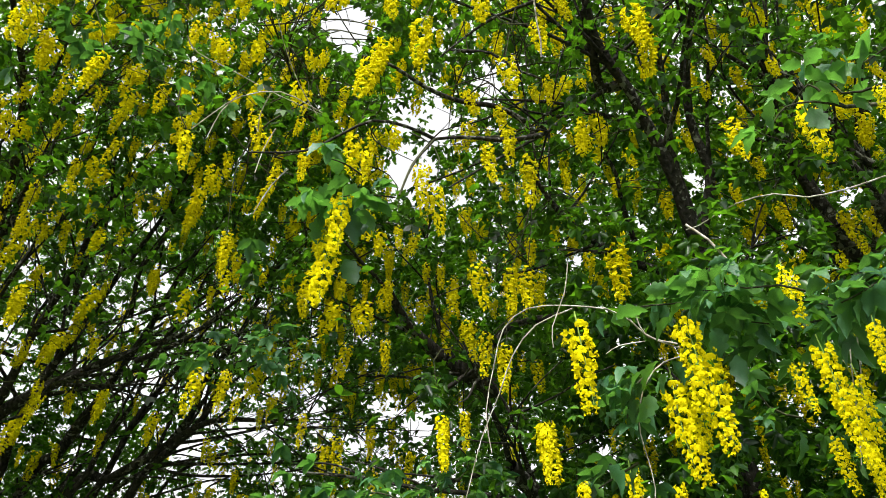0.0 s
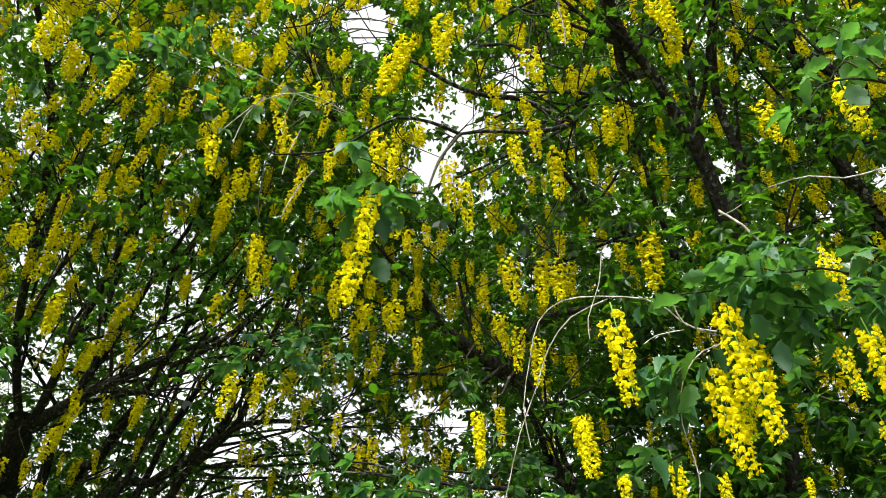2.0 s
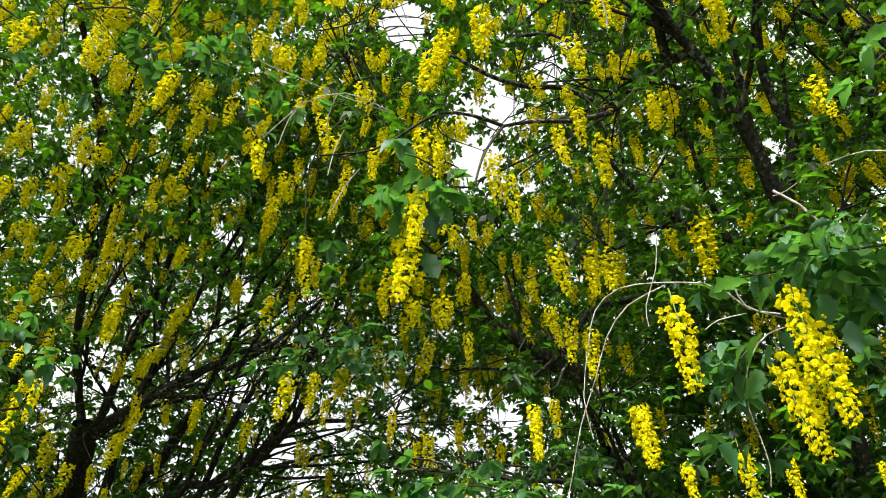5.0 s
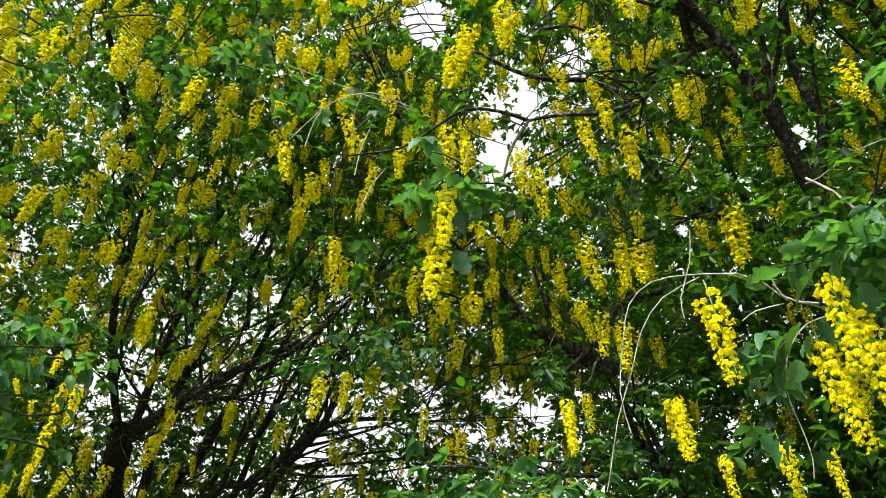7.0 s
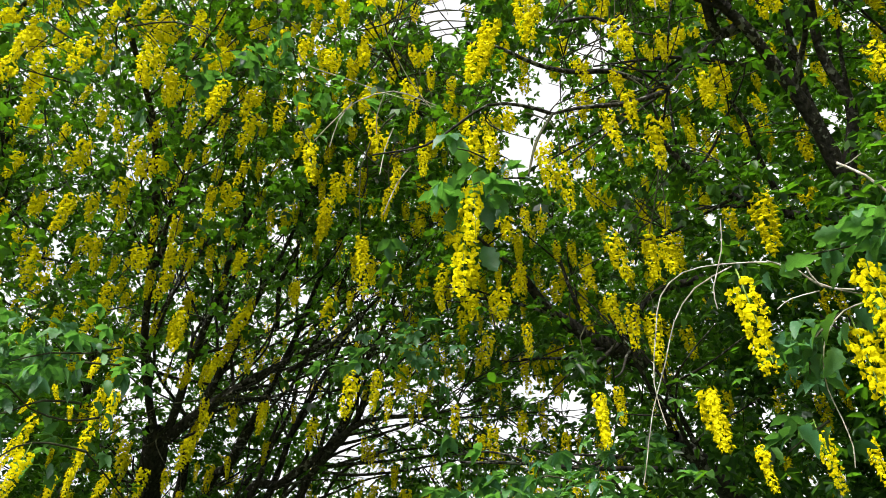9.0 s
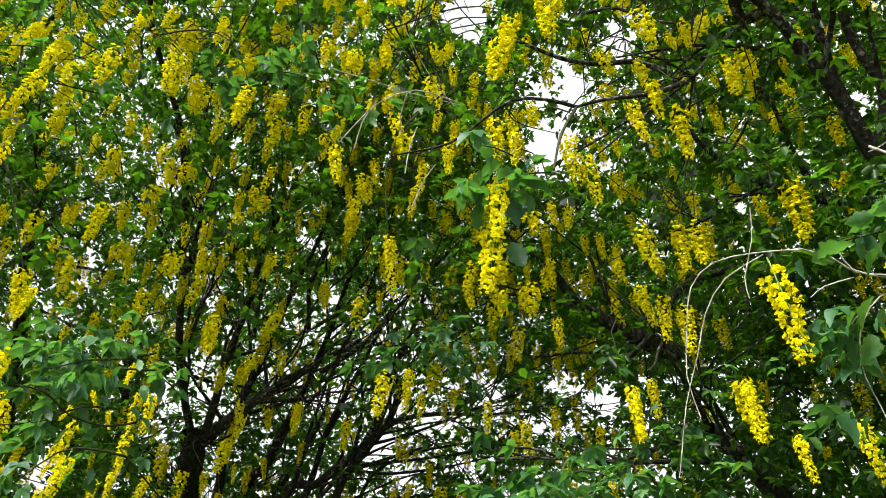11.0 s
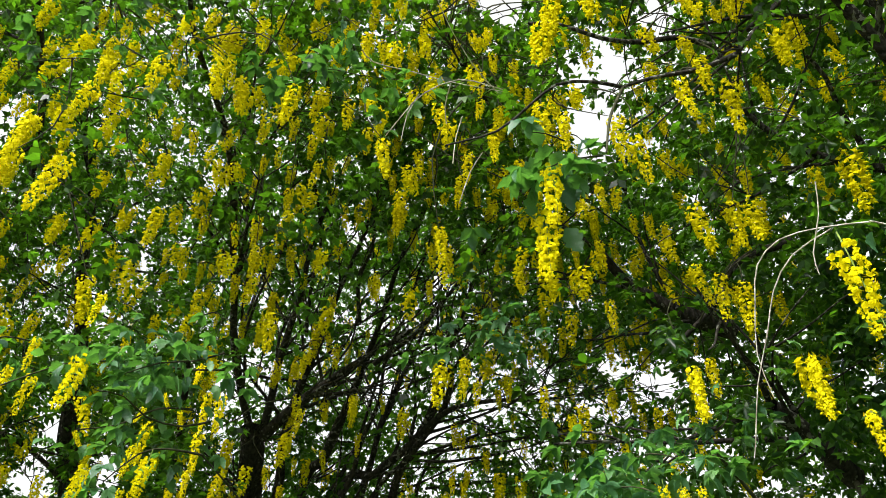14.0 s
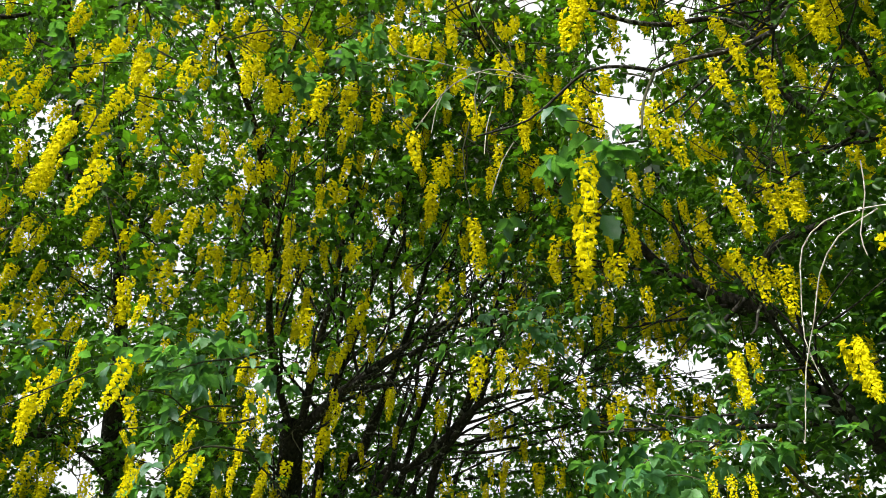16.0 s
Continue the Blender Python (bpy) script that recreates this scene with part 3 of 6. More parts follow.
limb(RIGHT, "limb", 0.0110, 0.0055, (0.37, 1.74, 4.02), (0.23, 1.72, 3.96), (0.07, 1.67, 3.91), (-0.03, 1.65, 3.87))
limb(RIGHT, "limb", 0.0071, 0.0027, (-0.03, 1.65, 3.87), (-0.13, 1.58, 3.85), (-0.24, 1.53, 3.81), (-0.34, 1.53, 3.73), (-0.45, 1.53, 3.64), (-0.6, 1.46, 3.54))
limb(RIGHT, "limb", 0.0120, 0.0070, (0.35, 1.93, 4.38), (0.23, 1.86, 4.39), (0.08, 1.83, 4.38), (-0.06, 1.76, 4.37), (-0.21, 1.65, 4.37), (-0.32, 1.6, 4.35))
limb(RIGHT, "limb", 0.0515, 0.0202, (0.29, 3.4, 4.05), (0.08, 3.29, 4.11), (-0.07, 3.19, 4.17), (-0.19, 3.06, 4.23), (-0.27, 2.93, 4.31))
limb(RIGHT, "limb", 0.0095, 0.0040, (0.04, 1.89, 4.9), (0.22, 1.85, 4.81), (0.32, 1.88, 4.73), (0.44, 1.88, 4.64))
limb(RIGHT, "limb", 0.0182, 0.0101, (0.53, 2.68, 3.94), (0.3, 2.71, 3.9), (0.17, 2.79, 3.76), (0.01, 2.84, 3.65))
limb(RIGHT, "limb", 0.0442, 0.0333, (0.54, 3.2, 3.11), (0.37, 2.95, 3.22), (0.27, 2.82, 3.26), label="dark leaning limb")
limb(RIGHT, "limb", 0.0075, 0.0030, (0.37, 1.46, 4.54), (0.21, 1.48, 4.45), (0.1, 1.52, 4.38), (-0.01, 1.56, 4.28))

# branches that carry the near shoots
limb(RIGHT, "branch", 0.014, 0.004, (1.93, 2.57, 4.3), (1.84, 1.86, 3.44), (1.23, 1.38, 2.8), (0.9, 1.13, 2.59), sides=6, wood=TWIG)
limb(RIGHT, "branch", 0.012, 0.004, (1.97, 2.1, 4.23), (1.64, 1.31, 3.45), (1.07, 0.93, 3.01), (0.73, 0.8, 2.8), sides=6, wood=TWIG)
limb(LEFT, "branch", 0.006, 0.003, (-0.03, 1.65, 3.87), (-0.09, 1.5, 3.54), (-0.12, 1.38, 3.24), sides=6, wood=TWIG)
limb(FAR, "branch", 0.005, 0.0015, (-3.65, 3.29, 4.23), (-3.52, 1.97, 3.06), (-2.34, 1.32, 2.68), (-1.52, 1.06, 2.55), (-1.37, 1.07, 2.59), sides=6, wood=TWIG)
limb(RIGHT, "branch", 0.012, 0.004, (0.54, 3.2, 3.11), (0.4, 2.55, 2.61), (0.13, 2.1, 2.5), (-0.01, 1.78, 2.55), sides=6, wood=TWIG)
limb(LEFT, "branch", 0.005, 0.002, (-2.59, 4.12, 3.83), (-1.81, 3.28, 3.12), (-1.33, 2.05, 2.63), (-1.08, 1.29, 2.45), sides=6, wood=TWIG)

# bare dead twigs
limb(RIGHT, "dead_twig", 0.0024, 0.0016, (0.49, 1.28, 2.64), (0.43, 1.27, 2.65), (0.39, 1.24, 2.67), (0.33, 1.21, 2.68), label="bleached bare dead twig", wood=DEAD, sides=6, rough=0.2)
limb(RIGHT, "dead_twig", 0.0017, 0.0010, (0.35, 1.26, 2.72), (0.26, 1.26, 2.73), (0.18, 1.26, 2.72), (0.13, 1.29, 2.69), (0.11, 1.33, 2.63), (0.09, 1.38, 2.54), (0.1, 1.41, 2.46), label="bleached bare dead twig", wood=DEAD, sides=6, rough=0.2)
limb(RIGHT, "dead_twig", 0.0017, 0.0010, (0.28, 1.27, 2.73), (0.2, 1.29, 2.7), (0.15, 1.33, 2.65), (0.12, 1.37, 2.58), (0.08, 1.42, 2.5), (0.05, 1.46, 2.4), (0.04, 1.47, 2.37), label="bleached bare dead twig", wood=DEAD, sides=6, rough=0.2)
limb(RIGHT, "dead_twig", 0.0014, 0.0010, (0.27, 1.2, 2.8), (0.26, 1.23, 2.74), (0.23, 1.26, 2.67), (0.23, 1.28, 2.63), label="bleached bare dead twig", wood=DEAD, sides=6, rough=0.2)
limb(RIGHT, "dead_twig", 0.0014, 0.0010, (0.79, 1.16, 2.6), (0.78, 1.2, 2.52), (0.77, 1.24, 2.42), (0.76, 1.27, 2.35), label="bleached bare dead twig", wood=DEAD, sides=6, rough=0.2)
limb(RIGHT, "dead_twig", 0.0014, 0.0010, (0.8, 1.16, 2.59), (0.79, 1.19, 2.51), (0.77, 1.21, 2.43), label="bleached bare dead twig", wood=DEAD, sides=6, rough=0.2)
limb(RIGHT, "dead_twig", 0.0033, 0.0022, (1.37, 1.52, 3.5), (1.28, 1.59, 3.52), (1.18, 1.64, 3.54), (1.09, 1.66, 3.58), (0.98, 1.71, 3.59), (0.87, 1.79, 3.57), (0.83, 1.81, 3.57), label="bleached bare dead twig", wood=DEAD, sides=6, rough=0.2)
limb(RIGHT, "dead_twig", 0.0046, 0.0040, (0.77, 1.67, 3.44), (0.82, 1.66, 3.36), (0.86, 1.66, 3.26), label="bleached bare dead twig", wood=DEAD, sides=6, rough=0.2)
limb(RIGHT, "dead_twig", 0.0035, 0.0024, (0.27, 1.07, 3.84), (0.28, 1.14, 3.75), (0.29, 1.17, 3.7), (0.29, 1.2, 3.66), label="bleached bare dead twig", wood=DEAD, sides=6, rough=0.2)
limb(LEFT, "dead_twig", 0.0024, 0.0017, (-0.45, 1.66, 4.05), (-0.59, 1.57, 4.05), (-0.72, 1.55, 3.99), (-0.8, 1.57, 3.93), (-0.88, 1.6, 3.86), label="bleached bare dead twig", wood=DEAD, sides=6, rough=0.2)
limb(LEFT, "dead_twig", 0.0024, 0.0017, (-0.75, 1.58, 4.04), (-0.8, 1.6, 3.96), (-0.83, 1.63, 3.85), label="bleached bare dead twig", wood=DEAD, sides=6, rough=0.2)
limb(LEFT, "dead_twig", 0.0023, 0.0017, (-0.61, 1.53, 3.98), (-0.65, 1.59, 3.94), (-0.66, 1.64, 3.9), label="bleached bare dead twig", wood=DEAD, sides=6, rough=0.2)
limb(LEFT, "dead_twig", 0.0023, 0.0017, (-0.6, 1.64, 3.92), (-0.63, 1.66, 3.83), (-0.65, 1.69, 3.73), label="bleached bare dead twig", wood=DEAD, sides=6, rough=0.2)
limb(LEFT, "dead_twig", 0.0023, 0.0017, (-0.56, 1.76, 3.84), (-0.61, 1.77, 3.76), (-0.66, 1.8, 3.64), label="bleached bare dead twig", wood=DEAD, sides=6, rough=0.2)
limb(LEFT, "dead_twig", 0.0025, 0.0012, (-0.93, 1.42, 4.19), (-0.9, 1.47, 4.16), (-0.76, 1.54, 4.13), (-0.64, 1.6, 4.1), (-0.45, 1.67, 4.05), label="bleached bare dead twig", wood=DEAD, sides=6, rough=0.2)
limb(LEFT, "dead_twig", 0.0024, 0.0012, (-0.47, 1.67, 4.05), (-0.53, 1.57, 4.1), (-0.58, 1.43, 4.17), (-0.61, 1.27, 4.25), label="bleached bare dead twig", wood=DEAD, sides=6, rough=0.2)
limb(RIGHT, "dead_twig", 0.0014, 0.0010, (0.471, 1.204, 2.549), (0.431, 1.222, 2.547), (0.400, 1.251, 2.524), (0.384, 1.284, 2.486), (0.383, 1.313, 2.443), (0.395, 1.337, 2.398), (0.403, 1.360, 2.353), (0.399, 1.378, 2.321), label="bleached bare dead twig", wood=DEAD, sides=6, rough=0.2)
limb(RIGHT, "dead_twig", 0.0016, 0.0013, (0.387, 1.188, 2.641), (0.404, 1.210, 2.609), (0.457, 1.213, 2.579), (0.512, 1.208, 2.554), label="bleached bare dead twig", wood=DEAD, sides=6, rough=0.2)
limb(RIGHT, "dead_twig", 0.0013, 0.0009, (0.404, 1.219, 2.597), (0.355, 1.235, 2.599), (0.329, 1.251, 2.590), label="bleached bare dead twig", wood=DEAD, sides=6, rough=0.2)

# flower clusters close to the camera
hang_near(RIGHT, 0.271, 1.213, 2.639, 0.201, 1.25, 44, 0.006, -0.001)
hang_near(RIGHT, 0.466, 1.154, 2.606, 0.230, 1.00, 40, 0.009, -0.004)
hang_near(RIGHT, 0.495, 1.175, 2.533, 0.223, 1.10, 48, -0.002, 0.001)
hang_near(RIGHT, 0.450, 1.252, 2.524, 0.226, 1.10, 46, 0.006, -0.002)
hang_near(RIGHT, 0.496, 1.285, 2.527, 0.142, 1.20, 40, 0.006, -0.002)
hang_near(RIGHT, 0.676, 1.111, 2.695, 0.146, 1.20, 36, -0.003, 0.002)
hang_near(RIGHT, 0.667, 1.086, 2.481, 0.156, 1.20, 44, -0.006, 0.004)
hang_near(RIGHT, 0.672, 1.087, 2.385, 0.151, 1.20, 46, -0.006, 0.004)
hang_near(RIGHT, 0.699, 1.123, 2.308, 0.107, 1.10, 40, -0.009, 0.006)
hang_near(RIGHT, 0.672, 0.932, 2.401, 0.104, 1.10, 40, -0.009, 0.007)
hang_near(RIGHT, 0.728, 1.120, 2.444, 0.143, 1.10, 36, -0.014, 0.009)
hang_near(RIGHT, 0.731, 1.166, 2.376, 0.131, 1.10, 36, -0.011, 0.007)
hang_near(RIGHT, 0.689, 1.200, 2.363, 0.114, 1.10, 36, 0.003, -0.001)
hang_near(RIGHT, 0.641, 1.141, 2.486, 0.110, 1.10, 36, -0.001, 0.001)
hang_near(RIGHT, 0.699, 0.856, 2.892, 0.168, 1.20, 34, -0.010, 0.008)
hang_near(RIGHT, 0.765, 0.748, 2.790, 0.108, 1.10, 36, -0.014, 0.014)
hang_near(LEFT, -0.268, 1.343, 3.192, 0.209, 1.20, 46, 0.001, 0.000)
hang_near(LEFT, -0.301, 1.432, 3.106, 0.238, 1.20, 46, -0.012, -0.003)
hang_near(LEFT, -0.332, 1.435, 3.234, 0.178, 1.30, 40, 0.002, 0.000)
hang_near(LEFT, -1.298, 1.084, 2.619, 0.152, 1.20, 46, -0.002, -0.002)
hang_near(LEFT, -1.378, 1.189, 2.596, 0.103, 1.30, 40, 0.032, 0.032)
hang_near(LEFT, -1.096, 1.149, 2.376, 0.108, 1.30, 44, -0.004, -0.003)
hang_near(LEFT, -1.187, 1.088, 2.342, 0.095, 1.30, 44, -0.008, -0.008)
hang_near(RIGHT, -0.146, 1.739, 2.473, 0.081, 1.30, 32, 0.004, 0.000)
hang_near(RIGHT, -0.106, 1.745, 2.463, 0.080, 1.30, 32, 0.000, -0.000)
hang_near(RIGHT, -0.064, 1.746, 2.459, 0.069, 1.30, 32, 0.002, -0.000)
hang_near(LEFT, -1.297, 0.820, 2.998, 0.207, 1.00, 46, -0.015, -0.022)
hang_near(LEFT, -1.367, 1.131, 2.855, 0.100, 1.20, 32, -0.004, -0.005)
hang_near(LEFT, -1.559, 1.114, 2.642, 0.096, 1.20, 32, 0.007, 0.009)
hang_near(LEFT, -1.588, 1.118, 2.596, 0.129, 1.20, 32, 0.006, 0.008)
hang_near(LEFT, -1.493, 1.112, 2.732, 0.098, 1.20, 32, -0.000, -0.000)
hang_near(LEFT, -1.325, 1.377, 2.623, 0.117, 1.20, 32, -0.007, -0.006)
hang_near(LEFT, -1.172, 1.431, 2.716, 0.115, 1.20, 32, -0.001, -0.000)
hang_near(LEFT, -1.290, 1.474, 2.520, 0.088, 1.20, 32, 0.001, 0.001)
hang_near(LEFT, -1.385, 1.419, 2.479, 0.085, 1.20, 32, 0.001, 0.001)
hang_near(FAR, -1.579, 1.213, 2.709, 0.119, 1.25, 30, -0.005, -0.006)
hang_near(FAR, -1.613, 1.167, 2.712, 0.094, 1.25, 30, -0.002, -0.002)
hang_near(LEFT, -1.259, 1.429, 2.822, 0.079, 1.25, 30, -0.001, -0.001)
hang_near(LEFT, -1.254, 1.480, 2.763, 0.106, 1.25, 30, 0.001, 0.001)
hang_near(LEFT, -1.282, 1.522, 2.675, 0.120, 1.25, 30, -0.001, -0.001)
hang_near(LEFT, -1.418, 1.451, 2.616, 0.097, 1.25, 30, -0.009, -0.008)
hang_near(LEFT, -1.350, 1.417, 2.744, 0.058, 1.25, 30, 0.027, 0.022)
hang_near(LEFT, -1.389, 1.415, 2.702, 0.053, 1.25, 30, -0.009, -0.008)
hang_near(LEFT, -1.320, 1.466, 2.711, 0.055, 1.25, 30, 0.010, 0.008)
hang_near(LEFT, -1.244, 1.603, 2.594, 0.100, 1.25, 30, -0.014, -0.010)
hang_near(LEFT, -1.316, 1.554, 2.586, 0.086, 1.25, 30, -0.002, -0.002)
hang_near(FAR, -1.651, 1.149, 2.679, 0.150, 1.25, 30, 0.018, 0.023)
hang_near(LEFT, -1.523, 1.347, 2.619, 0.055, 1.25, 30, 0.024, 0.024)
hang_near(RIGHT, 0.417, 1.563, 2.513, 0.150, 1.10, 40, 0.000, 0.000)
hang_near(RIGHT, 0.389, 1.981, 2.724, 0.140, 1.30, 40, 0.000, 0.000)
hang_near(RIGHT, 0.637, 1.929, 2.687, 0.145, 1.20, 40, 0.000, 0.000)
hang_near(RIGHT, 0.839, 1.882, 2.641, 0.085, 1.20, 40, 0.000, 0.000)
hang_near(RIGHT, 0.296, 1.954, 2.896, 0.205, 0.85, 40, 0.000, 0.000)
hang_near(RIGHT, -0.005, 2.172, 3.066, 0.195, 1.20, 40, 0.000, 0.000)
hang_near(LEFT, -1.381, 0.746, 3.111, 0.230, 0.72, 44, 0.000, 0.000)
hang_near(LEFT, -1.423, 0.875, 3.554, 0.150, 1.20, 40, 0.000, 0.000)
hang_near(LEFT, -0.221, 1.383, 3.455, 0.155, 1.20, 40, 0.000, 0.000)

# flower clusters in the outer crown
hang(LEFT, -1.46, 1.34, 4.26, 0.19, 1.10, 0.03, 0.03)
hang(LEFT, -1.47, 1.46, 4.29, 0.19, 1.10, 0.02, 0.02)
hang(LEFT, -1.12, 1.34, 3.91, 0.19, 1.32, 0.00, 0.00)
hang(LEFT, -1.72, 1.99, 5.4, 0.19, 1.10, 0.01, 0.01)
hang(LEFT, -1.63, 2.11, 5.22, 0.19, 1.10, 0.01, 0.01)
hang(LEFT, -1.29, 1.76, 4.53, 0.19, 1.32, -0.01, -0.01)
hang(LEFT, -1.17, 1.8, 4.46, 0.19, 1.32, 0.01, 0.01)
hang(LEFT, -1.38, 1.55, 4.14, 0.19, 1.10, 0.01, 0.01)
hang(LEFT, -1.51, 1.91, 4.62, 0.19, 1.10, 0.01, 0.01)
hang(LEFT, -2.35, 2.4, 5.17, 0.19, 1.10, 0.03, 0.03)
hang(LEFT, -1.95, 2.42, 5.15, 0.19, 1.10, 0.01, 0.01)
hang(LEFT, -1.46, 2.02, 4.6, 0.19, 1.10, 0.01, 0.00)
hang(LEFT, -1.4, 2.02, 4.38, 0.19, 1.10, -0.01, -0.01)
hang(LEFT, -1.63, 2.48, 5.02, 0.19, 1.10, 0.01, 0.01)
hang(LEFT, -1.66, 2.72, 5.32, 0.16, 1.10, -0.01, -0.00)
hang(LEFT, -2, 2.76, 5.11, 0.16, 1.10, 0.02, 0.01)
hang(LEFT, -0.89, 1.6, 3.85, 0.20, 1.10, 0.01, 0.00)
hang(LEFT, -1.35, 2.71, 5.05, 0.19, 1.10, 0.01, 0.01)
hang(LEFT, -1.02, 2.27, 4.61, 0.19, 1.10, 0.01, 0.00)
hang(LEFT, -0.94, 1.76, 5.15, 0.19, 1.10, 0.01, 0.00)
hang(LEFT, -0.98, 1.53, 4.49, 0.19, 1.10, 0.01, 0.01)
hang(LEFT, -1.1, 1.9, 5.07, 0.19, 1.10, 0.02, 0.01)
hang(LEFT, -0.78, 1.89, 5.26, 0.19, 1.10, -0.00, -0.00)
hang(LEFT, -0.75, 1.77, 4.22, 0.19, 1.32, 0.06, 0.02)
hang(LEFT, -0.66, 1.96, 5.04, 0.19, 1.10, 0.04, 0.01)
hang(LEFT, -1.06, 2.45, 5.71, 0.18, 1.10, 0.08, 0.03)
hang(LEFT, -0.68, 2, 4.17, 0.19, 1.10, -0.02, -0.01)
hang(LEFT, -0.8, 2.27, 4.34, 0.19, 1.10, -0.02, -0.01)
hang(LEFT, -0.55, 1.88, 4.1, 0.19, 1.10, 0.01, 0.00)
hang(LEFT, -0.32, 1.69, 3.94, 0.20, 1.43, -0.01, -0.00)
hang(LEFT, -0.2, 1.41, 4.13, 0.22, 1.43, -0.04, -0.01)
hang(LEFT, -0.24, 1.47, 4.09, 0.26, 1.43, -0.05, -0.01)
hang(LEFT, -0.08, 1.37, 4.16, 0.26, 1.43, 0.01, 0.00)
hang(LEFT, -0.08, 1.78, 3.89, 0.25, 1.10, 0.01, 0.00)
hang(LEFT, -0.03, 1.84, 3.84, 0.26, 1.10, 0.03, -0.00)
hang(LEFT, -1.73, 2.42, 4.3, 0.19, 1.10, 0.02, 0.02)
hang(LEFT, -1.7, 3.28, 4.81, 0.18, 1.10, 0.05, 0.02)
hang(LEFT, -1.36, 3.12, 4.97, 0.19, 1.10, -0.00, -0.00)
hang(LEFT, -0.77, 1.9, 3.65, 0.19, 1.10, 0.02, 0.01)
hang(LEFT, -0.2, 1.39, 4.45, 0.19, 1.43, -0.00, -0.00)
hang(LEFT, -0.13, 1.89, 5.51, 0.19, 1.32, -0.01, -0.00)
hang(LEFT, -2.12, 2.93, 4.49, 0.19, 1.10, -0.00, -0.00)
hang(LEFT, -1.51, 2.06, 3.54, 0.19, 1.32, 0.01, 0.01)
hang(LEFT, -1.92, 3.26, 4.72, 0.17, 1.10, 0.00, 0.00)
hang(LEFT, -1.36, 2.65, 4.22, 0.19, 1.10, 0.02, 0.01)
hang(LEFT, -1.09, 2.69, 4.39, 0.19, 1.10, 0.01, 0.00)
hang(LEFT, -0.95, 2.53, 4.19, 0.19, 1.10, 0.02, 0.01)
hang(LEFT, -2.15, 3.16, 4.2, 0.19, 1.32, -0.01, -0.01)
hang(LEFT, -2.19, 3.4, 4.36, 0.16, 1.10, -0.01, -0.01)
hang(LEFT, -2.04, 3.38, 4.5, 0.15, 1.10, -0.01, -0.01)
hang(LEFT, -1.75, 2.79, 3.93, 0.19, 1.10, -0.02, -0.01)
hang(LEFT, -1.88, 3.47, 4.5, 0.17, 1.10, 0.00, 0.00)
hang(LEFT, -1.82, 3.53, 4.47, 0.18, 1.10, -0.02, -0.01)
hang(LEFT, -1.77, 3.48, 4.57, 0.11, 1.10, -0.00, -0.00)
hang(LEFT, -1.61, 3.49, 4.64, 0.12, 1.10, -0.02, -0.01)
hang(LEFT, -1.4, 3.54, 4.69, 0.15, 1.10, -0.02, -0.01)
hang(LEFT, -1.91, 3.09, 3.8, 0.19, 1.10, -0.03, -0.02)
hang(LEFT, -1.69, 3.24, 3.94, 0.19, 1.10, 0.01, 0.00)
hang(LEFT, -1.38, 3.18, 3.76, 0.19, 1.32, -0.01, -0.01)
hang(LEFT, -1.75, 3.73, 4.25, 0.15, 1.10, 0.01, 0.00)
hang(LEFT, -0.85, 2.21, 3.28, 0.19, 1.43, -0.01, -0.00)
hang(LEFT, -0.83, 2.44, 3.45, 0.19, 1.10, -0.01, -0.00)
hang(LEFT, -0.94, 3.29, 4.12, 0.19, 1.32, -0.02, -0.01)
hang(LEFT, -0.81, 3.32, 4.33, 0.19, 1.10, 0.01, 0.00)
hang(LEFT, -0.73, 3.74, 4.68, 0.16, 1.10, 0.00, 0.00)
hang(LEFT, -0.74, 3.74, 4.46, 0.19, 1.10, 0.01, 0.00)
hang(LEFT, -0.56, 3.31, 4.19, 0.19, 1.10, 0.00, 0.00)
hang(LEFT, -2.04, 3.56, 4.28, 0.12, 1.10, -0.00, -0.00)
hang(LEFT, -2.06, 3.61, 4.2, 0.17, 1.10, 0.01, 0.00)
hang(LEFT, -1.91, 3.79, 4.05, 0.16, 1.10, -0.00, -0.00)
hang(LEFT, -0.26, 2.74, 4.22, 0.19, 1.10, -0.00, -0.00)
hang(LEFT, -0.22, 3.39, 4.82, 0.19, 1.10, -0.01, -0.00)
hang(LEFT, -0.56, 3.44, 4.85, 0.19, 1.10, 0.01, 0.00)
hang(LEFT, -0.26, 4.18, 4.14, 0.18, 1.10, -0.01, -0.00)
hang(LEFT, -0.15, 3.3, 3.62, 0.19, 1.10, -0.02, -0.00)
hang(LEFT, -2.12, 3.75, 3.95, 0.15, 1.10, 0.02, 0.01)
hang(LEFT, -2.26, 3.69, 3.89, 0.13, 1.10, 0.01, 0.00)
hang(LEFT, -0.33, 3.1, 5.38, 0.16, 1.10, -0.01, -0.00)
hang(LEFT, -2.26, 2.62, 5.08, 0.13, 1.10, 0.02, 0.01)
hang(LEFT, -2.16, 2.48, 4.66, 0.19, 1.10, 0.03, 0.02)
hang(LEFT, -1.61, 2.68, 4.81, 0.19, 1.10, 0.02, 0.01)
hang(LEFT, -1.58, 2.89, 5.11, 0.19, 1.10, 0.01, 0.01)
hang(LEFT, -1.52, 3.13, 5.04, 0.19, 1.10, 0.01, 0.01)
hang(LEFT, -1.08, 2.62, 4.98, 0.19, 1.10, 0.00, 0.00)
hang(LEFT, -0.9, 2.88, 4.95, 0.19, 1.10, -0.00, -0.00)
hang(LEFT, -0.5, 3.01, 5.43, 0.17, 1.10, -0.02, -0.00)
hang(LEFT, -0.78, 3.55, 4.88, 0.18, 1.10, 0.00, 0.00)
hang(LEFT, -0.44, 3.68, 4.81, 0.18, 1.10, -0.01, -0.00)
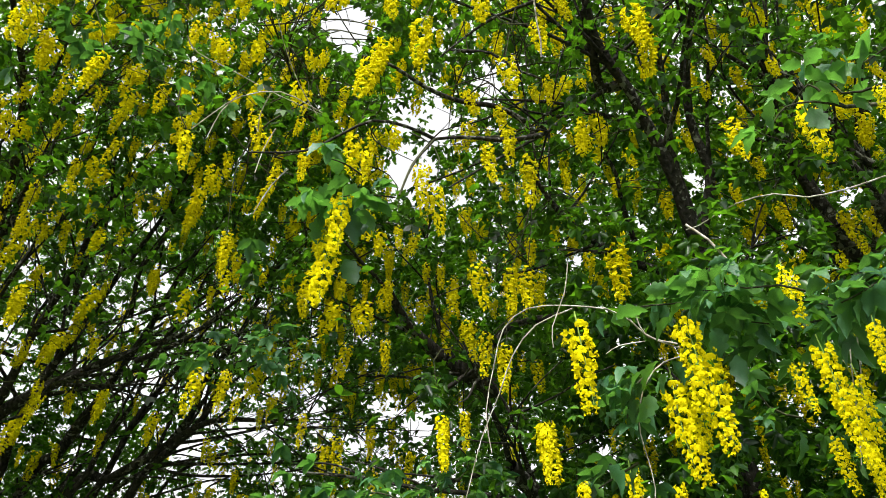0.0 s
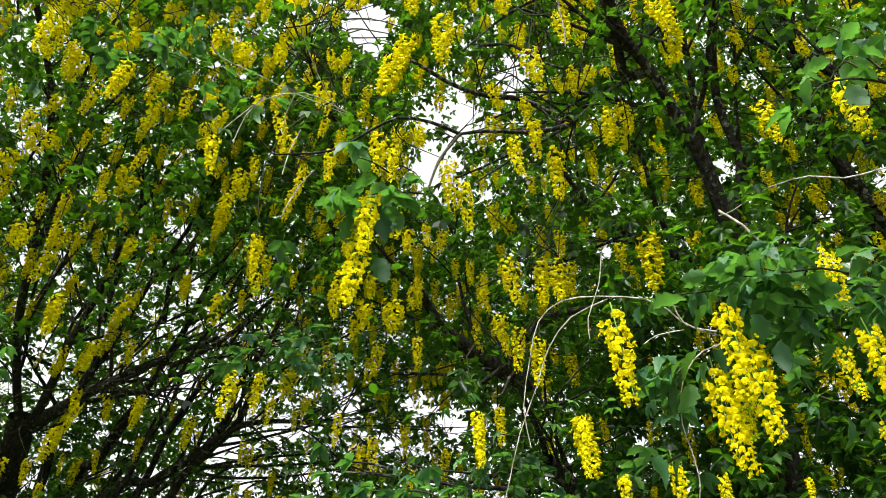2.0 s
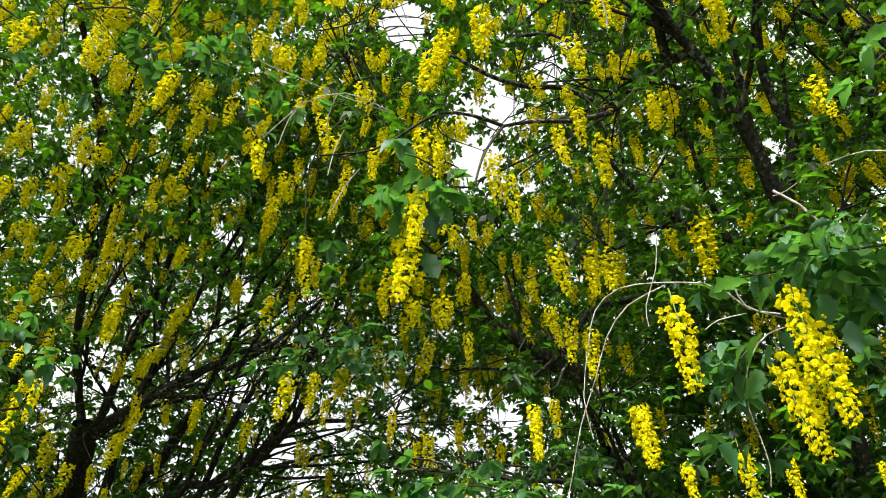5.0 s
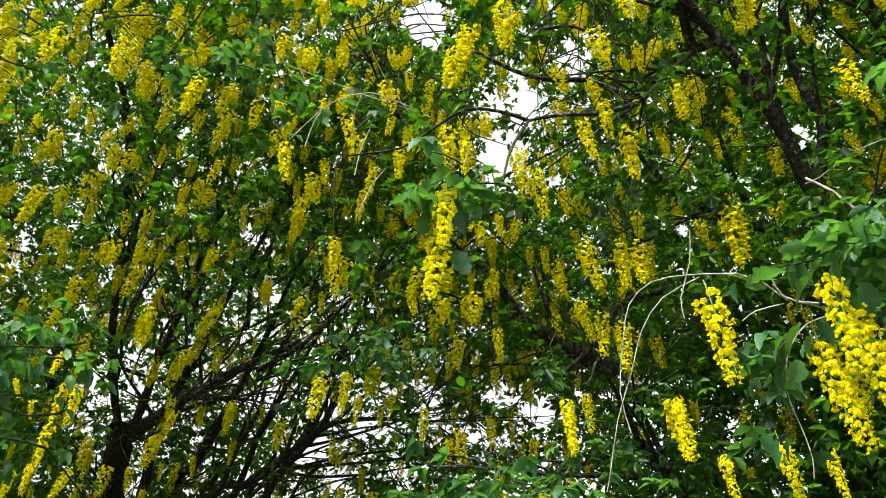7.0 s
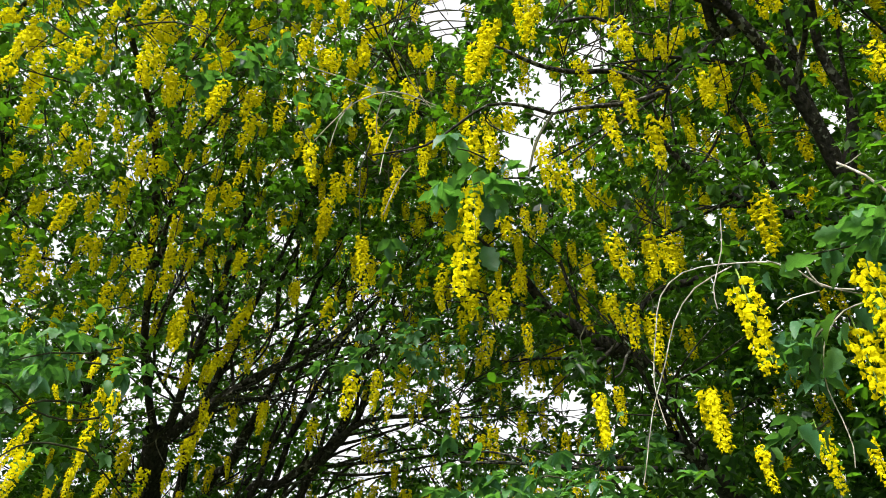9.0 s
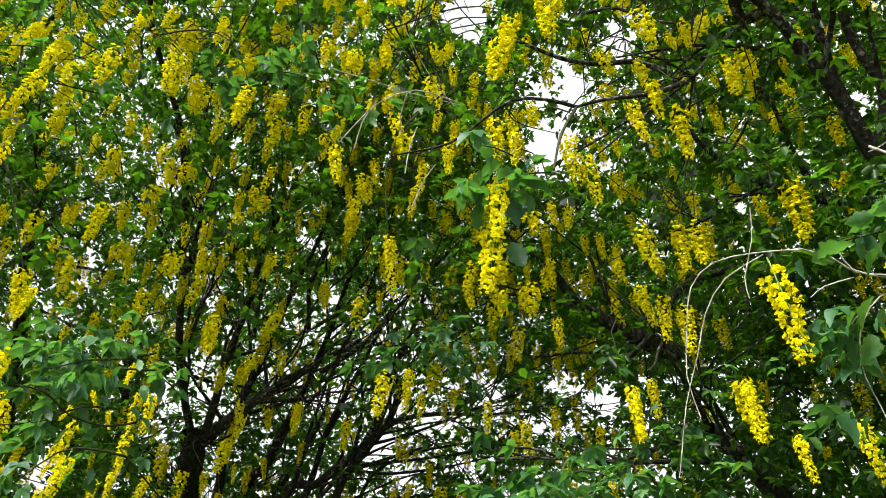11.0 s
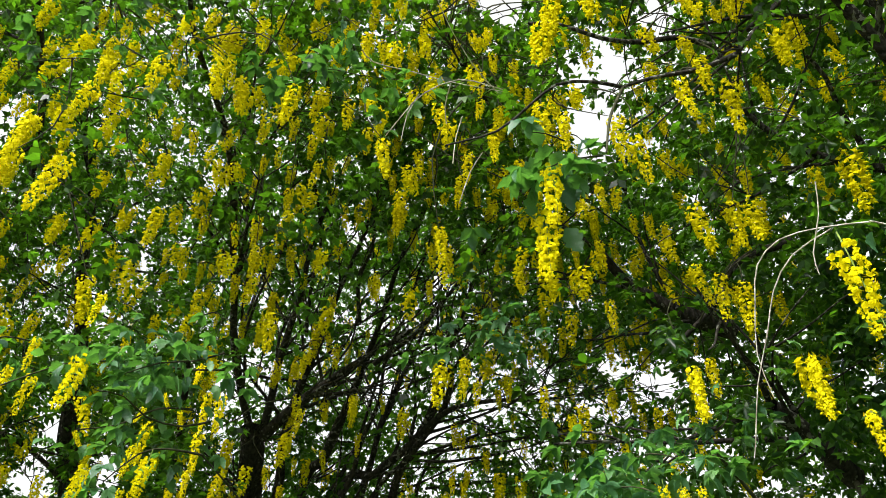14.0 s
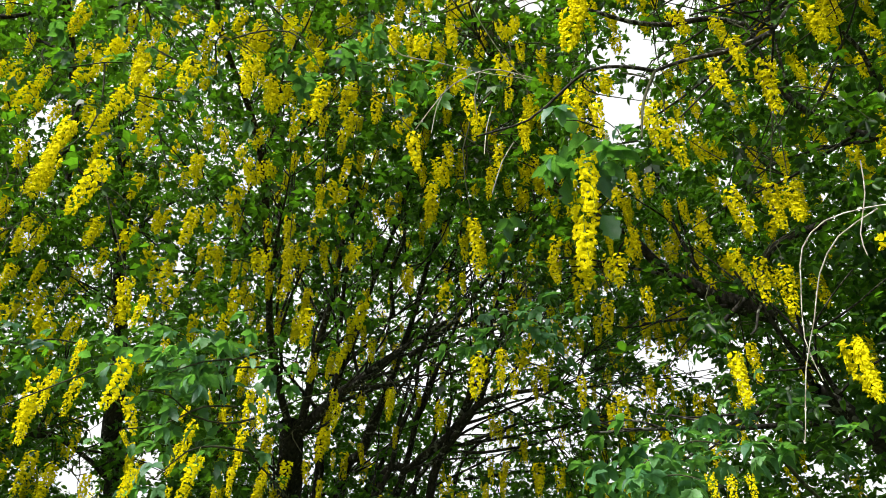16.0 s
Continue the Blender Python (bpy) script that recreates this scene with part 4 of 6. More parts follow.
hang(RIGHT, 0.13, 1.27, 4.2, 0.21, 1.43, 0.01, -0.00)
hang(RIGHT, 0.33, 1.35, 4.15, 0.21, 1.32, 0.01, -0.00)
hang(RIGHT, 0.22, 1.47, 4.09, 0.23, 1.43, 0.03, -0.01)
hang(RIGHT, 0.09, 1.82, 4.46, 0.20, 1.10, 0.04, -0.00)
hang(RIGHT, 0.66, 1.95, 4.46, 0.20, 1.32, -0.00, 0.00)
hang(RIGHT, 0.52, 1.69, 4.02, 0.20, 1.32, -0.04, 0.01)
hang(RIGHT, 0.22, 1.76, 4.24, 0.20, 1.10, 0.01, -0.00)
hang(RIGHT, 0.24, 1.67, 3.96, 0.21, 1.10, 0.00, -0.00)
hang(RIGHT, 0.31, 1.75, 3.89, 0.26, 1.10, 0.00, -0.00)
hang(RIGHT, 0.16, 1.72, 3.93, 0.21, 1.10, 0.00, -0.00)
hang(RIGHT, 0.65, 1.29, 4.12, 0.26, 1.43, -0.01, 0.00)
hang(RIGHT, 0.7, 1.37, 4.06, 0.23, 1.10, -0.01, 0.01)
hang(RIGHT, 1.41, 2, 5.44, 0.20, 1.32, -0.02, 0.01)
hang(RIGHT, 0.98, 1.55, 3.84, 0.21, 1.32, -0.01, 0.01)
hang(RIGHT, 1.37, 2.61, 5.52, 0.18, 1.10, -0.02, 0.01)
hang(RIGHT, 1.27, 2.41, 5, 0.20, 1.10, -0.01, 0.00)
hang(RIGHT, 0.85, 3.01, 5.37, 0.20, 1.10, -0.02, 0.00)
hang(RIGHT, 0.99, 2.95, 5.39, 0.19, 1.10, 0.01, -0.00)
hang(RIGHT, 1.09, 2.48, 4.57, 0.20, 1.43, -0.00, 0.00)
hang(RIGHT, 1.53, 2.5, 4.48, 0.20, 1.43, -0.03, 0.02)
hang(RIGHT, 1.77, 2.14, 5.45, 0.20, 1.10, -0.03, 0.03)
hang(RIGHT, 1.78, 2.07, 5.67, 0.18, 1.10, -0.03, 0.02)
hang(RIGHT, 1.77, 1.88, 4.36, 0.20, 1.43, -0.03, 0.02)
hang(RIGHT, 2.22, 1.99, 5.49, 0.20, 1.43, -0.03, 0.04)
hang(RIGHT, 2.04, 2, 5.58, 0.19, 1.43, -0.04, 0.04)
hang(RIGHT, 1.94, 2.05, 5.6, 0.17, 1.10, -0.03, 0.03)
hang(RIGHT, 2.13, 2.16, 5.25, 0.20, 1.43, -0.01, 0.01)
hang(RIGHT, 1.6, 2.22, 5.67, 0.19, 1.10, -0.03, 0.02)
hang(RIGHT, 0.12, 2.05, 3.64, 0.23, 1.21, 0.01, -0.00)
hang(RIGHT, 0.25, 2.06, 3.62, 0.20, 1.32, -0.02, 0.00)
hang(RIGHT, 0.31, 2.06, 3.62, 0.21, 1.32, -0.02, 0.00)
hang(RIGHT, 0.49, 2.77, 4.32, 0.20, 1.21, -0.02, 0.00)
hang(RIGHT, 0.62, 1.96, 3.64, 0.26, 1.43, -0.00, 0.00)
hang(RIGHT, 0.95, 3.42, 4.9, 0.20, 1.10, 0.02, -0.01)
hang(RIGHT, 0.09, 2.27, 3.56, 0.20, 1.10, 0.01, -0.00)
hang(RIGHT, 0.16, 2.22, 3.46, 0.21, 1.10, -0.01, 0.00)
hang(RIGHT, 0.23, 2.24, 3.42, 0.23, 1.10, -0.02, 0.00)
hang(RIGHT, 0.43, 2.87, 3.84, 0.20, 1.32, -0.00, 0.00)
hang(RIGHT, 0, 2.42, 3.2, 0.20, 1.10, 0.00, -0.00)
hang(RIGHT, 0.36, 2.4, 3.19, 0.26, 1.43, 0.01, -0.00)
hang(RIGHT, 0.35, 3.49, 3.81, 0.20, 1.32, 0.02, -0.00)
hang(RIGHT, 1, 4.01, 4.23, 0.18, 1.10, 0.00, -0.00)
hang(RIGHT, 1.16, 4.13, 3.96, 0.16, 1.10, 0.00, -0.00)
hang(RIGHT, 0.11, 4.26, 4.02, 0.15, 1.10, -0.00, 0.00)
hang(RIGHT, 1.39, 2.64, 3.62, 0.20, 1.43, 0.01, -0.00)
hang(RIGHT, 1.53, 2.78, 3.61, 0.20, 1.43, 0.00, -0.00)
hang(RIGHT, 0.63, 2.5, 4.78, 0.20, 1.10, -0.01, 0.00)
hang(RIGHT, 0.47, 1.9, 4.68, 0.20, 1.10, -0.01, 0.00)
hang(RIGHT, 1.01, 2.44, 5.6, 0.20, 1.10, -0.01, 0.01)
hang(RIGHT, 1.56, 2.3, 5.1, 0.20, 1.10, -0.03, 0.02)
hang(RIGHT, 1.99, 2.84, 5.06, 0.18, 1.10, -0.03, 0.02)
hang(RIGHT, 2.14, 2.73, 5.06, 0.19, 1.10, -0.03, 0.03)
hang(RIGHT, 2.2, 2.99, 4.8, 0.20, 1.10, -0.03, 0.02)
hang(RIGHT, 0.79, 3.31, 5.13, 0.20, 1.10, -0.01, 0.00)
hang(RIGHT, 1.14, 2.76, 5.49, 0.19, 1.10, -0.01, 0.01)
hang(RIGHT, 0.52, 1.81, 4.92, 0.20, 1.10, -0.01, 0.00)
hang(RIGHT, 0.76, 1.9, 5.08, 0.20, 1.10, -0.02, 0.01)
hang(RIGHT, 1.71, 3.95, 3.94, 0.17, 1.10, -0.01, 0.01)
hang(RIGHT, 2.07, 3.79, 3.92, 0.16, 1.10, -0.02, 0.01)
hang(RIGHT, 1.95, 3.9, 3.84, 0.13, 1.10, -0.02, 0.01)
hang(FAR, -3.49, 2.73, 3.88, 0.14, 1.10, -0.01, -0.01)
hang(FAR, -2.69, 2, 4.19, 0.19, 1.10, 0.01, 0.01)
hang(FAR, -3.2, 2.32, 4.5, 0.19, 1.43, -0.02, -0.03)
hang(FAR, -3.08, 2.17, 4.21, 0.19, 1.10, -0.01, -0.02)
hang(FAR, -1.94, 1.54, 3.41, 0.19, 1.43, 0.02, 0.02)
hang(FAR, -3.53, 2.29, 4.27, 0.13, 1.10, -0.00, -0.00)
hang(FAR, -2.81, 2.11, 3.88, 0.19, 1.32, -0.02, -0.02)
hang(FAR, -3.45, 2.38, 4.3, 0.13, 1.10, -0.01, -0.02)
hang(FAR, -2.81, 1.75, 4.15, 0.19, 1.32, -0.02, -0.03)
hang(FAR, -2.59, 1.84, 4.2, 0.19, 1.43, -0.01, -0.02)
hang(FAR, -2.15, 1.21, 3.98, 0.19, 1.43, -0.00, -0.00)
hang(FAR, -1.94, 1.09, 3.58, 0.21, 1.43, -0.01, -0.01)
hang(FAR, -2.67, 1.37, 4.29, 0.19, 1.43, 0.02, 0.03)
hang(FAR, -3, 1.75, 4.61, 0.19, 1.10, 0.01, 0.01)
hang(FAR, -1.71, 1.07, 3.8, 0.19, 1.32, -0.02, -0.02)
hang(FAR, -2.23, 1.52, 4.61, 0.19, 1.32, -0.00, -0.00)
hang(FAR, -2.22, 1.42, 4.74, 0.19, 1.32, 0.01, 0.01)
hang(FAR, -2.15, 1.43, 4.85, 0.19, 1.10, 0.01, 0.02)
hang(FAR, -1.5, 1.1, 3.92, 0.19, 1.43, 0.00, 0.00)
hang(FAR, -2.68, 2.16, 5.18, 0.19, 1.10, 0.01, 0.01)
hang(FAR, -2.78, 2.21, 5.08, 0.17, 1.10, 0.02, 0.02)
hang(FAR, -1.78, 1.59, 3.75, 0.19, 1.32, -0.00, -0.00)
hang(FAR, -2.22, 2.11, 4.43, 0.19, 1.43, 0.01, 0.01)
hang(FAR, -2.12, 2.18, 4.61, 0.19, 1.43, -0.01, -0.01)
hang(FAR, -2.14, 2.23, 4.47, 0.19, 1.10, -0.00, -0.00)
hang(FAR, -1.79, 1.2, 4.57, 0.19, 1.43, 0.00, 0.00)
hang(FAR, -1.52, 1.36, 4.57, 0.19, 1.32, -0.00, -0.00)
hang(FAR, -1.33, 1.19, 3.96, 0.19, 1.32, 0.00, 0.00)
hang(FAR, -1.73, 1.73, 5.34, 0.19, 1.10, -0.00, -0.00)
hang(FAR, -1.91, 2.01, 5.7, 0.17, 1.10, 0.00, 0.00)
hang(FAR, -2.26, 1.94, 4.95, 0.19, 1.32, 0.02, 0.02)
hang(FAR, -2.17, 1.98, 4.87, 0.19, 1.10, 0.02, 0.02)
hang(FAR, -2.76, 2.75, 4.68, 0.16, 1.32, -0.02, -0.02)
hang(FAR, -2.73, 2.92, 4.55, 0.15, 1.10, -0.02, -0.02)
hang(FAR, -3.61, 2.38, 4.08, 0.12, 1.10, 0.01, 0.02)
hang(FAR, -2.82, 2, 5.17, 0.16, 1.10, 0.02, 0.02)
hang(FAR, -2.46, 1.41, 5.29, 0.19, 1.10, 0.01, 0.02)
hang(FAR, -3.06, 1.33, 5.29, 0.19, 1.10, 0.01, 0.02)
hang(FAR, -3.06, 1.13, 5.36, 0.17, 1.10, 0.02, 0.04)
hang(FAR, -2.9, 1.63, 5.3, 0.15, 1.10, 0.01, 0.01)
hang(FAR, -3.23, 1.5, 5.08, 0.19, 1.10, 0.01, 0.01)
hang(FAR, -3.19, 2.59, 4.41, 0.16, 1.10, 0.01, 0.01)
hang(FAR, -3.63, 2.55, 3.87, 0.17, 1.10, 0.01, 0.02)
hang(FAR, -2.69, 2.07, 3.13, 0.19, 1.43, 0.00, 0.00)
hang(LEFT, -1.55, 1.52, 4.39, 0.20, 1.10, 0.02, 0.02)
hang(LEFT, -2.24, 2.71, 4.49, 0.20, 1.10, 0.01, 0.01)
hang(LEFT, -2.26, 3.13, 4.71, 0.16, 1.10, -0.01, -0.01)
hang(LEFT, -2.25, 3.08, 4.45, 0.20, 1.43, -0.02, -0.01)
hang(LEFT, -2.09, 3.41, 4.52, 0.19, 1.10, -0.01, -0.00)
hang(LEFT, -2.3, 3.43, 4.33, 0.13, 1.43, -0.03, -0.02)
hang(LEFT, -2.4, 3.36, 4.34, 0.12, 1.10, -0.01, -0.01)
hang(LEFT, -2.25, 3.6, 4.14, 0.20, 1.10, -0.04, -0.02)
hang(LEFT, -1.66, 3.15, 3.87, 0.20, 1.10, 0.01, 0.01)
hang(LEFT, -1.9, 1.81, 5.8, 0.19, 1.10, -0.00, -0.00)

# leafy shoots close to the camera
leafy_twig(RIGHT, 59, 0.055, 0.045, (0.902, 1.130, 2.586), (0.784, 1.136, 2.613), (0.679, 1.132, 2.631), (0.571, 1.124, 2.646), (0.470, 1.120, 2.642))
leafy_twig(RIGHT, 32, 0.058, 0.04, (0.830, 1.090, 2.607), (0.746, 1.123, 2.580), (0.661, 1.136, 2.570), (0.584, 1.130, 2.571))
leafy_twig(RIGHT, 13, 0.045, 0.03, (0.558, 1.102, 2.618), (0.479, 1.132, 2.624), (0.376, 1.161, 2.635), (0.338, 1.179, 2.628))
leafy_twig(RIGHT, 18, 0.053, 0.035, (0.463, 1.292, 2.603), (0.425, 1.301, 2.581), (0.387, 1.315, 2.549), (0.370, 1.336, 2.495))
leafy_twig(RIGHT, 10, 0.045, 0.03, (0.386, 1.379, 2.419), (0.337, 1.380, 2.389), (0.299, 1.375, 2.362))
leafy_twig(RIGHT, 9, 0.058, 0.02, (0.754, 0.920, 2.514), (0.720, 0.920, 2.500), (0.687, 0.925, 2.480))
leafy_twig(RIGHT, 9, 0.047, 0.03, (0.725, 0.792, 2.786), (0.691, 0.785, 2.811), (0.664, 0.774, 2.833), (0.641, 0.814, 2.819))
leafy_twig(RIGHT, 6, 0.062, 0.03, (0.790, 0.667, 2.821), (0.763, 0.699, 2.820), (0.742, 0.721, 2.820))
leafy_twig(RIGHT, 18, 0.045, 0.05, (0.778, 1.440, 2.565), (0.717, 1.448, 2.600), (0.679, 1.402, 2.688), (0.714, 1.359, 2.719))
leafy_twig(LEFT, 21, 0.055, 0.05, (-0.130, 1.386, 3.238), (-0.205, 1.366, 3.226), (-0.278, 1.356, 3.202), (-0.349, 1.383, 3.141))
leafy_twig(LEFT, 12, 0.058, 0.035, (-0.221, 1.334, 3.271), (-0.263, 1.292, 3.267), (-0.304, 1.261, 3.251))
leafy_twig(LEFT, 121, 0.035, 0.07, (-1.114, 1.332, 2.709), (-1.179, 1.267, 2.681), (-1.245, 1.186, 2.659), (-1.307, 1.113, 2.625), (-1.354, 1.055, 2.583))
leafy_twig(LEFT, 94, 0.035, 0.07, (-1.130, 1.280, 2.569), (-1.172, 1.217, 2.541), (-1.222, 1.166, 2.479), (-1.263, 1.103, 2.439))
leafy_twig(LEFT, 81, 0.035, 0.06, (-1.067, 1.273, 2.441), (-1.115, 1.217, 2.433), (-1.152, 1.179, 2.407), (-1.198, 1.156, 2.340))
leafy_twig(LEFT, 40, 0.043, 0.06, (-1.082, 1.276, 2.714), (-1.123, 1.232, 2.670), (-1.168, 1.173, 2.633), (-1.210, 1.125, 2.581))
leafy_twig(LEFT, 35, 0.047, 0.06, (-1.101, 1.314, 2.553), (-1.141, 1.269, 2.521), (-1.184, 1.202, 2.513), (-1.201, 1.136, 2.528), (-1.229, 1.080, 2.514))
leafy_twig(FAR, 35, 0.043, 0.08, (-1.824, 1.390, 2.984), (-1.864, 1.305, 2.955), (-1.893, 1.250, 2.904), (-1.905, 1.187, 2.883))
leafy_twig(RIGHT, 4, 0.048, 0.02, (0.769, 0.746, 2.788), (0.712, 0.771, 2.799), (0.655, 0.731, 2.847), (0.625, 0.721, 2.859))
leafy_twig(RIGHT, 4, 0.047, 0.02, (0.725, 0.792, 2.786), (0.672, 0.794, 2.807), (0.627, 0.809, 2.812), (0.609, 0.831, 2.798))
leafy_twig(RIGHT, 16, 0.058, 0.035, (0.736, 0.887, 2.480), (0.700, 0.903, 2.465), (0.664, 0.919, 2.449), (0.627, 0.931, 2.436))
leafy_twig(RIGHT, 21, 0.047, 0.035, (0.684, 1.062, 2.582), (0.625, 1.058, 2.599), (0.565, 1.066, 2.599), (0.513, 1.060, 2.608))
leafy_twig(RIGHT, 64, 0.048, 0.07, (-0.328, 1.850, 2.564), (-0.236, 1.822, 2.580), (-0.164, 1.795, 2.584), (-0.078, 1.785, 2.549), (-0.015, 1.760, 2.540))
leafy_twig(RIGHT, 54, 0.048, 0.06, (-0.406, 1.769, 2.478), (-0.307, 1.744, 2.480), (-0.214, 1.721, 2.468), (-0.167, 1.701, 2.438))
leafy_twig(LEFT, 75, 0.051, 0.06, (-0.842, 2.168, 3.333), (-0.732, 2.179, 3.368), (-0.617, 2.207, 3.377), (-0.518, 2.241, 3.366))
leafy_twig(LEFT, 81, 0.055, 0.1, (-1.334, 1.357, 4.047), (-1.197, 1.407, 4.058), (-1.066, 1.403, 4.090), (-0.937, 1.463, 4.077), (-0.784, 1.524, 4.063))
leafy_twig(RIGHT, 59, 0.051, 0.1, (-0.089, 2.472, 3.113), (-0.008, 2.442, 3.164), (0.093, 2.492, 3.080), (-0.008, 2.541, 2.997), (-0.128, 2.530, 3.012))
leafy_twig(FAR, 40, 0.045, 0.1, (-1.589, 0.954, 4.045), (-1.539, 1.057, 4.031), (-1.525, 1.159, 3.992), (-1.586, 1.030, 4.015))
leafy_twig(FAR, 35, 0.045, 0.09, (-1.884, 0.947, 3.842), (-1.768, 1.008, 3.903), (-1.657, 1.098, 3.939), (-1.593, 1.174, 3.943))

# broad single leaves close to the camera
blade(RIGHT, 53, (0.480, 1.082, 2.621), (0.431, 1.092, 2.635))
blade(RIGHT, 67, (0.432, 1.094, 2.624), (0.382, 1.102, 2.625))
blade(RIGHT, 51, (0.480, 1.092, 2.646), (0.524, 1.061, 2.648))
blade(RIGHT, 31, (0.509, 1.066, 2.646), (0.544, 1.052, 2.624))
blade(RIGHT, 34, (0.510, 1.074, 2.624), (0.538, 1.066, 2.583))
blade(RIGHT, 41, (0.527, 1.093, 2.615), (0.568, 1.087, 2.600))
blade(RIGHT, 60, (0.576, 1.083, 2.595), (0.632, 1.076, 2.581))
blade(RIGHT, 8, (0.499, 1.139, 2.646), (0.513, 1.154, 2.588))
blade(RIGHT, 42, (0.545, 1.122, 2.598), (0.606, 1.102, 2.579))
blade(RIGHT, 33, (0.569, 1.119, 2.590), (0.619, 1.110, 2.577))
blade(RIGHT, 10, (0.470, 1.135, 2.621), (0.433, 1.160, 2.612))
blade(RIGHT, 8, (0.447, 1.155, 2.607), (0.413, 1.197, 2.590))
blade(RIGHT, -3, (0.499, 1.157, 2.633), (0.475, 1.172, 2.577))
blade(RIGHT, -14, (0.606, 1.135, 2.568), (0.614, 1.162, 2.510))
blade(RIGHT, 9, (0.511, 1.133, 2.559), (0.516, 1.143, 2.496))
blade(RIGHT, 62, (0.672, 1.080, 2.582), (0.725, 1.059, 2.580))
blade(RIGHT, 45, (0.665, 1.070, 2.546), (0.703, 1.047, 2.506))
blade(RIGHT, 3, (0.716, 1.094, 2.554), (0.689, 1.129, 2.515))
blade(RIGHT, 13, (0.701, 1.112, 2.531), (0.669, 1.141, 2.499))
blade(RIGHT, 35, (0.640, 1.029, 2.597), (0.675, 0.991, 2.592))
blade(RIGHT, 46, (0.634, 1.101, 2.548), (0.677, 1.078, 2.528))
blade(RIGHT, 20, (0.335, 1.139, 2.586), (0.380, 1.100, 2.597))
blade(RIGHT, -5, (0.330, 1.170, 2.605), (0.366, 1.134, 2.588))
blade(RIGHT, 13, (0.327, 1.212, 2.653), (0.315, 1.233, 2.620))
blade(RIGHT, 11, (0.381, 1.211, 2.514), (0.339, 1.221, 2.480))
blade(RIGHT, 1, (0.410, 1.191, 2.525), (0.375, 1.238, 2.500))
blade(RIGHT, 11, (0.443, 1.252, 2.543), (0.421, 1.279, 2.511))
blade(RIGHT, 14, (0.381, 1.270, 2.492), (0.358, 1.303, 2.464))
blade(RIGHT, -2, (0.399, 1.242, 2.482), (0.378, 1.250, 2.434))
blade(RIGHT, 4, (0.350, 1.341, 2.396), (0.311, 1.335, 2.375))
blade(RIGHT, -8, (0.311, 1.345, 2.376), (0.276, 1.349, 2.368))
blade(RIGHT, 12, (0.306, 1.305, 2.367), (0.345, 1.302, 2.311))
blade(RIGHT, 23, (0.368, 1.322, 2.372), (0.337, 1.331, 2.335))
blade(RIGHT, -14, (0.656, 1.243, 2.402), (0.660, 1.265, 2.351))
blade(RIGHT, 25, (0.537, 1.133, 2.494), (0.544, 1.167, 2.447))
blade(RIGHT, 30, (0.565, 1.168, 2.587), (0.526, 1.190, 2.560))
blade(RIGHT, 14, (0.583, 1.141, 2.586), (0.549, 1.165, 2.555))
blade(RIGHT, 47, (0.502, 1.107, 2.683), (0.457, 1.111, 2.655))
blade(RIGHT, -5, (0.521, 1.029, 2.626), (0.488, 1.049, 2.578))
blade(RIGHT, 6, (0.592, 1.117, 2.620), (0.576, 1.158, 2.596))
blade(RIGHT, 48, (0.628, 1.106, 2.609), (0.653, 1.102, 2.557))
blade(RIGHT, 45, (0.688, 1.023, 2.568), (0.633, 1.025, 2.560))
blade(RIGHT, 27, (0.448, 1.224, 2.549), (0.474, 1.231, 2.499))
blade(RIGHT, 39, (0.504, 1.191, 2.548), (0.445, 1.168, 2.547))
blade(RIGHT, -3, (0.594, 0.675, 2.734), (0.605, 0.632, 2.724))
blade(RIGHT, 33, (0.593, 0.683, 2.742), (0.553, 0.679, 2.746))
blade(RIGHT, 37, (0.582, 0.683, 2.717), (0.624, 0.675, 2.708))
blade(RIGHT, 43, (0.610, 0.679, 2.706), (0.643, 0.669, 2.681))
blade(RIGHT, 53, (0.528, 0.721, 2.717), (0.567, 0.711, 2.699))
blade(RIGHT, -2, (0.530, 0.702, 2.673), (0.530, 0.749, 2.657))
blade(RIGHT, 43, (0.553, 0.672, 2.670), (0.515, 0.688, 2.679))
blade(RIGHT, 28, (0.532, 0.678, 2.665), (0.503, 0.681, 2.656))
blade(RIGHT, -10, (0.594, 0.658, 2.724), (0.563, 0.677, 2.693))
blade(RIGHT, 4, (0.603, 0.728, 2.688), (0.626, 0.749, 2.649))
blade(LEFT, 52, (-1.262, 1.098, 2.615), (-1.300, 1.075, 2.598))
blade(LEFT, 65, (-1.338, 1.018, 2.584), (-1.352, 0.991, 2.580))
blade(LEFT, 69, (-1.289, 1.110, 2.623), (-1.310, 1.089, 2.618))
blade(LEFT, 58, (-1.337, 1.071, 2.595), (-1.355, 1.047, 2.567))
blade(LEFT, 70, (-1.266, 1.115, 2.653), (-1.288, 1.092, 2.639))
blade(LEFT, 67, (-1.293, 1.083, 2.630), (-1.301, 1.064, 2.607))
blade(LEFT, 20, (-1.271, 1.085, 2.623), (-1.248, 1.090, 2.643))
blade(LEFT, 30, (-1.254, 1.087, 2.643), (-1.233, 1.087, 2.664))
blade(LEFT, 52, (-1.257, 1.148, 2.636), (-1.229, 1.153, 2.655))
blade(LEFT, 37, (-1.171, 1.171, 2.669), (-1.151, 1.197, 2.683))
blade(LEFT, 46, (-1.194, 1.186, 2.677), (-1.166, 1.199, 2.687))
blade(LEFT, 33, (-1.144, 1.204, 2.691), (-1.100, 1.220, 2.702))
blade(LEFT, 12, (-1.078, 1.198, 2.667), (-1.070, 1.199, 2.645))
blade(LEFT, -13, (-1.068, 1.208, 2.644), (-1.059, 1.224, 2.620))
blade(LEFT, -5, (-1.249, 1.158, 2.626), (-1.260, 1.152, 2.592))
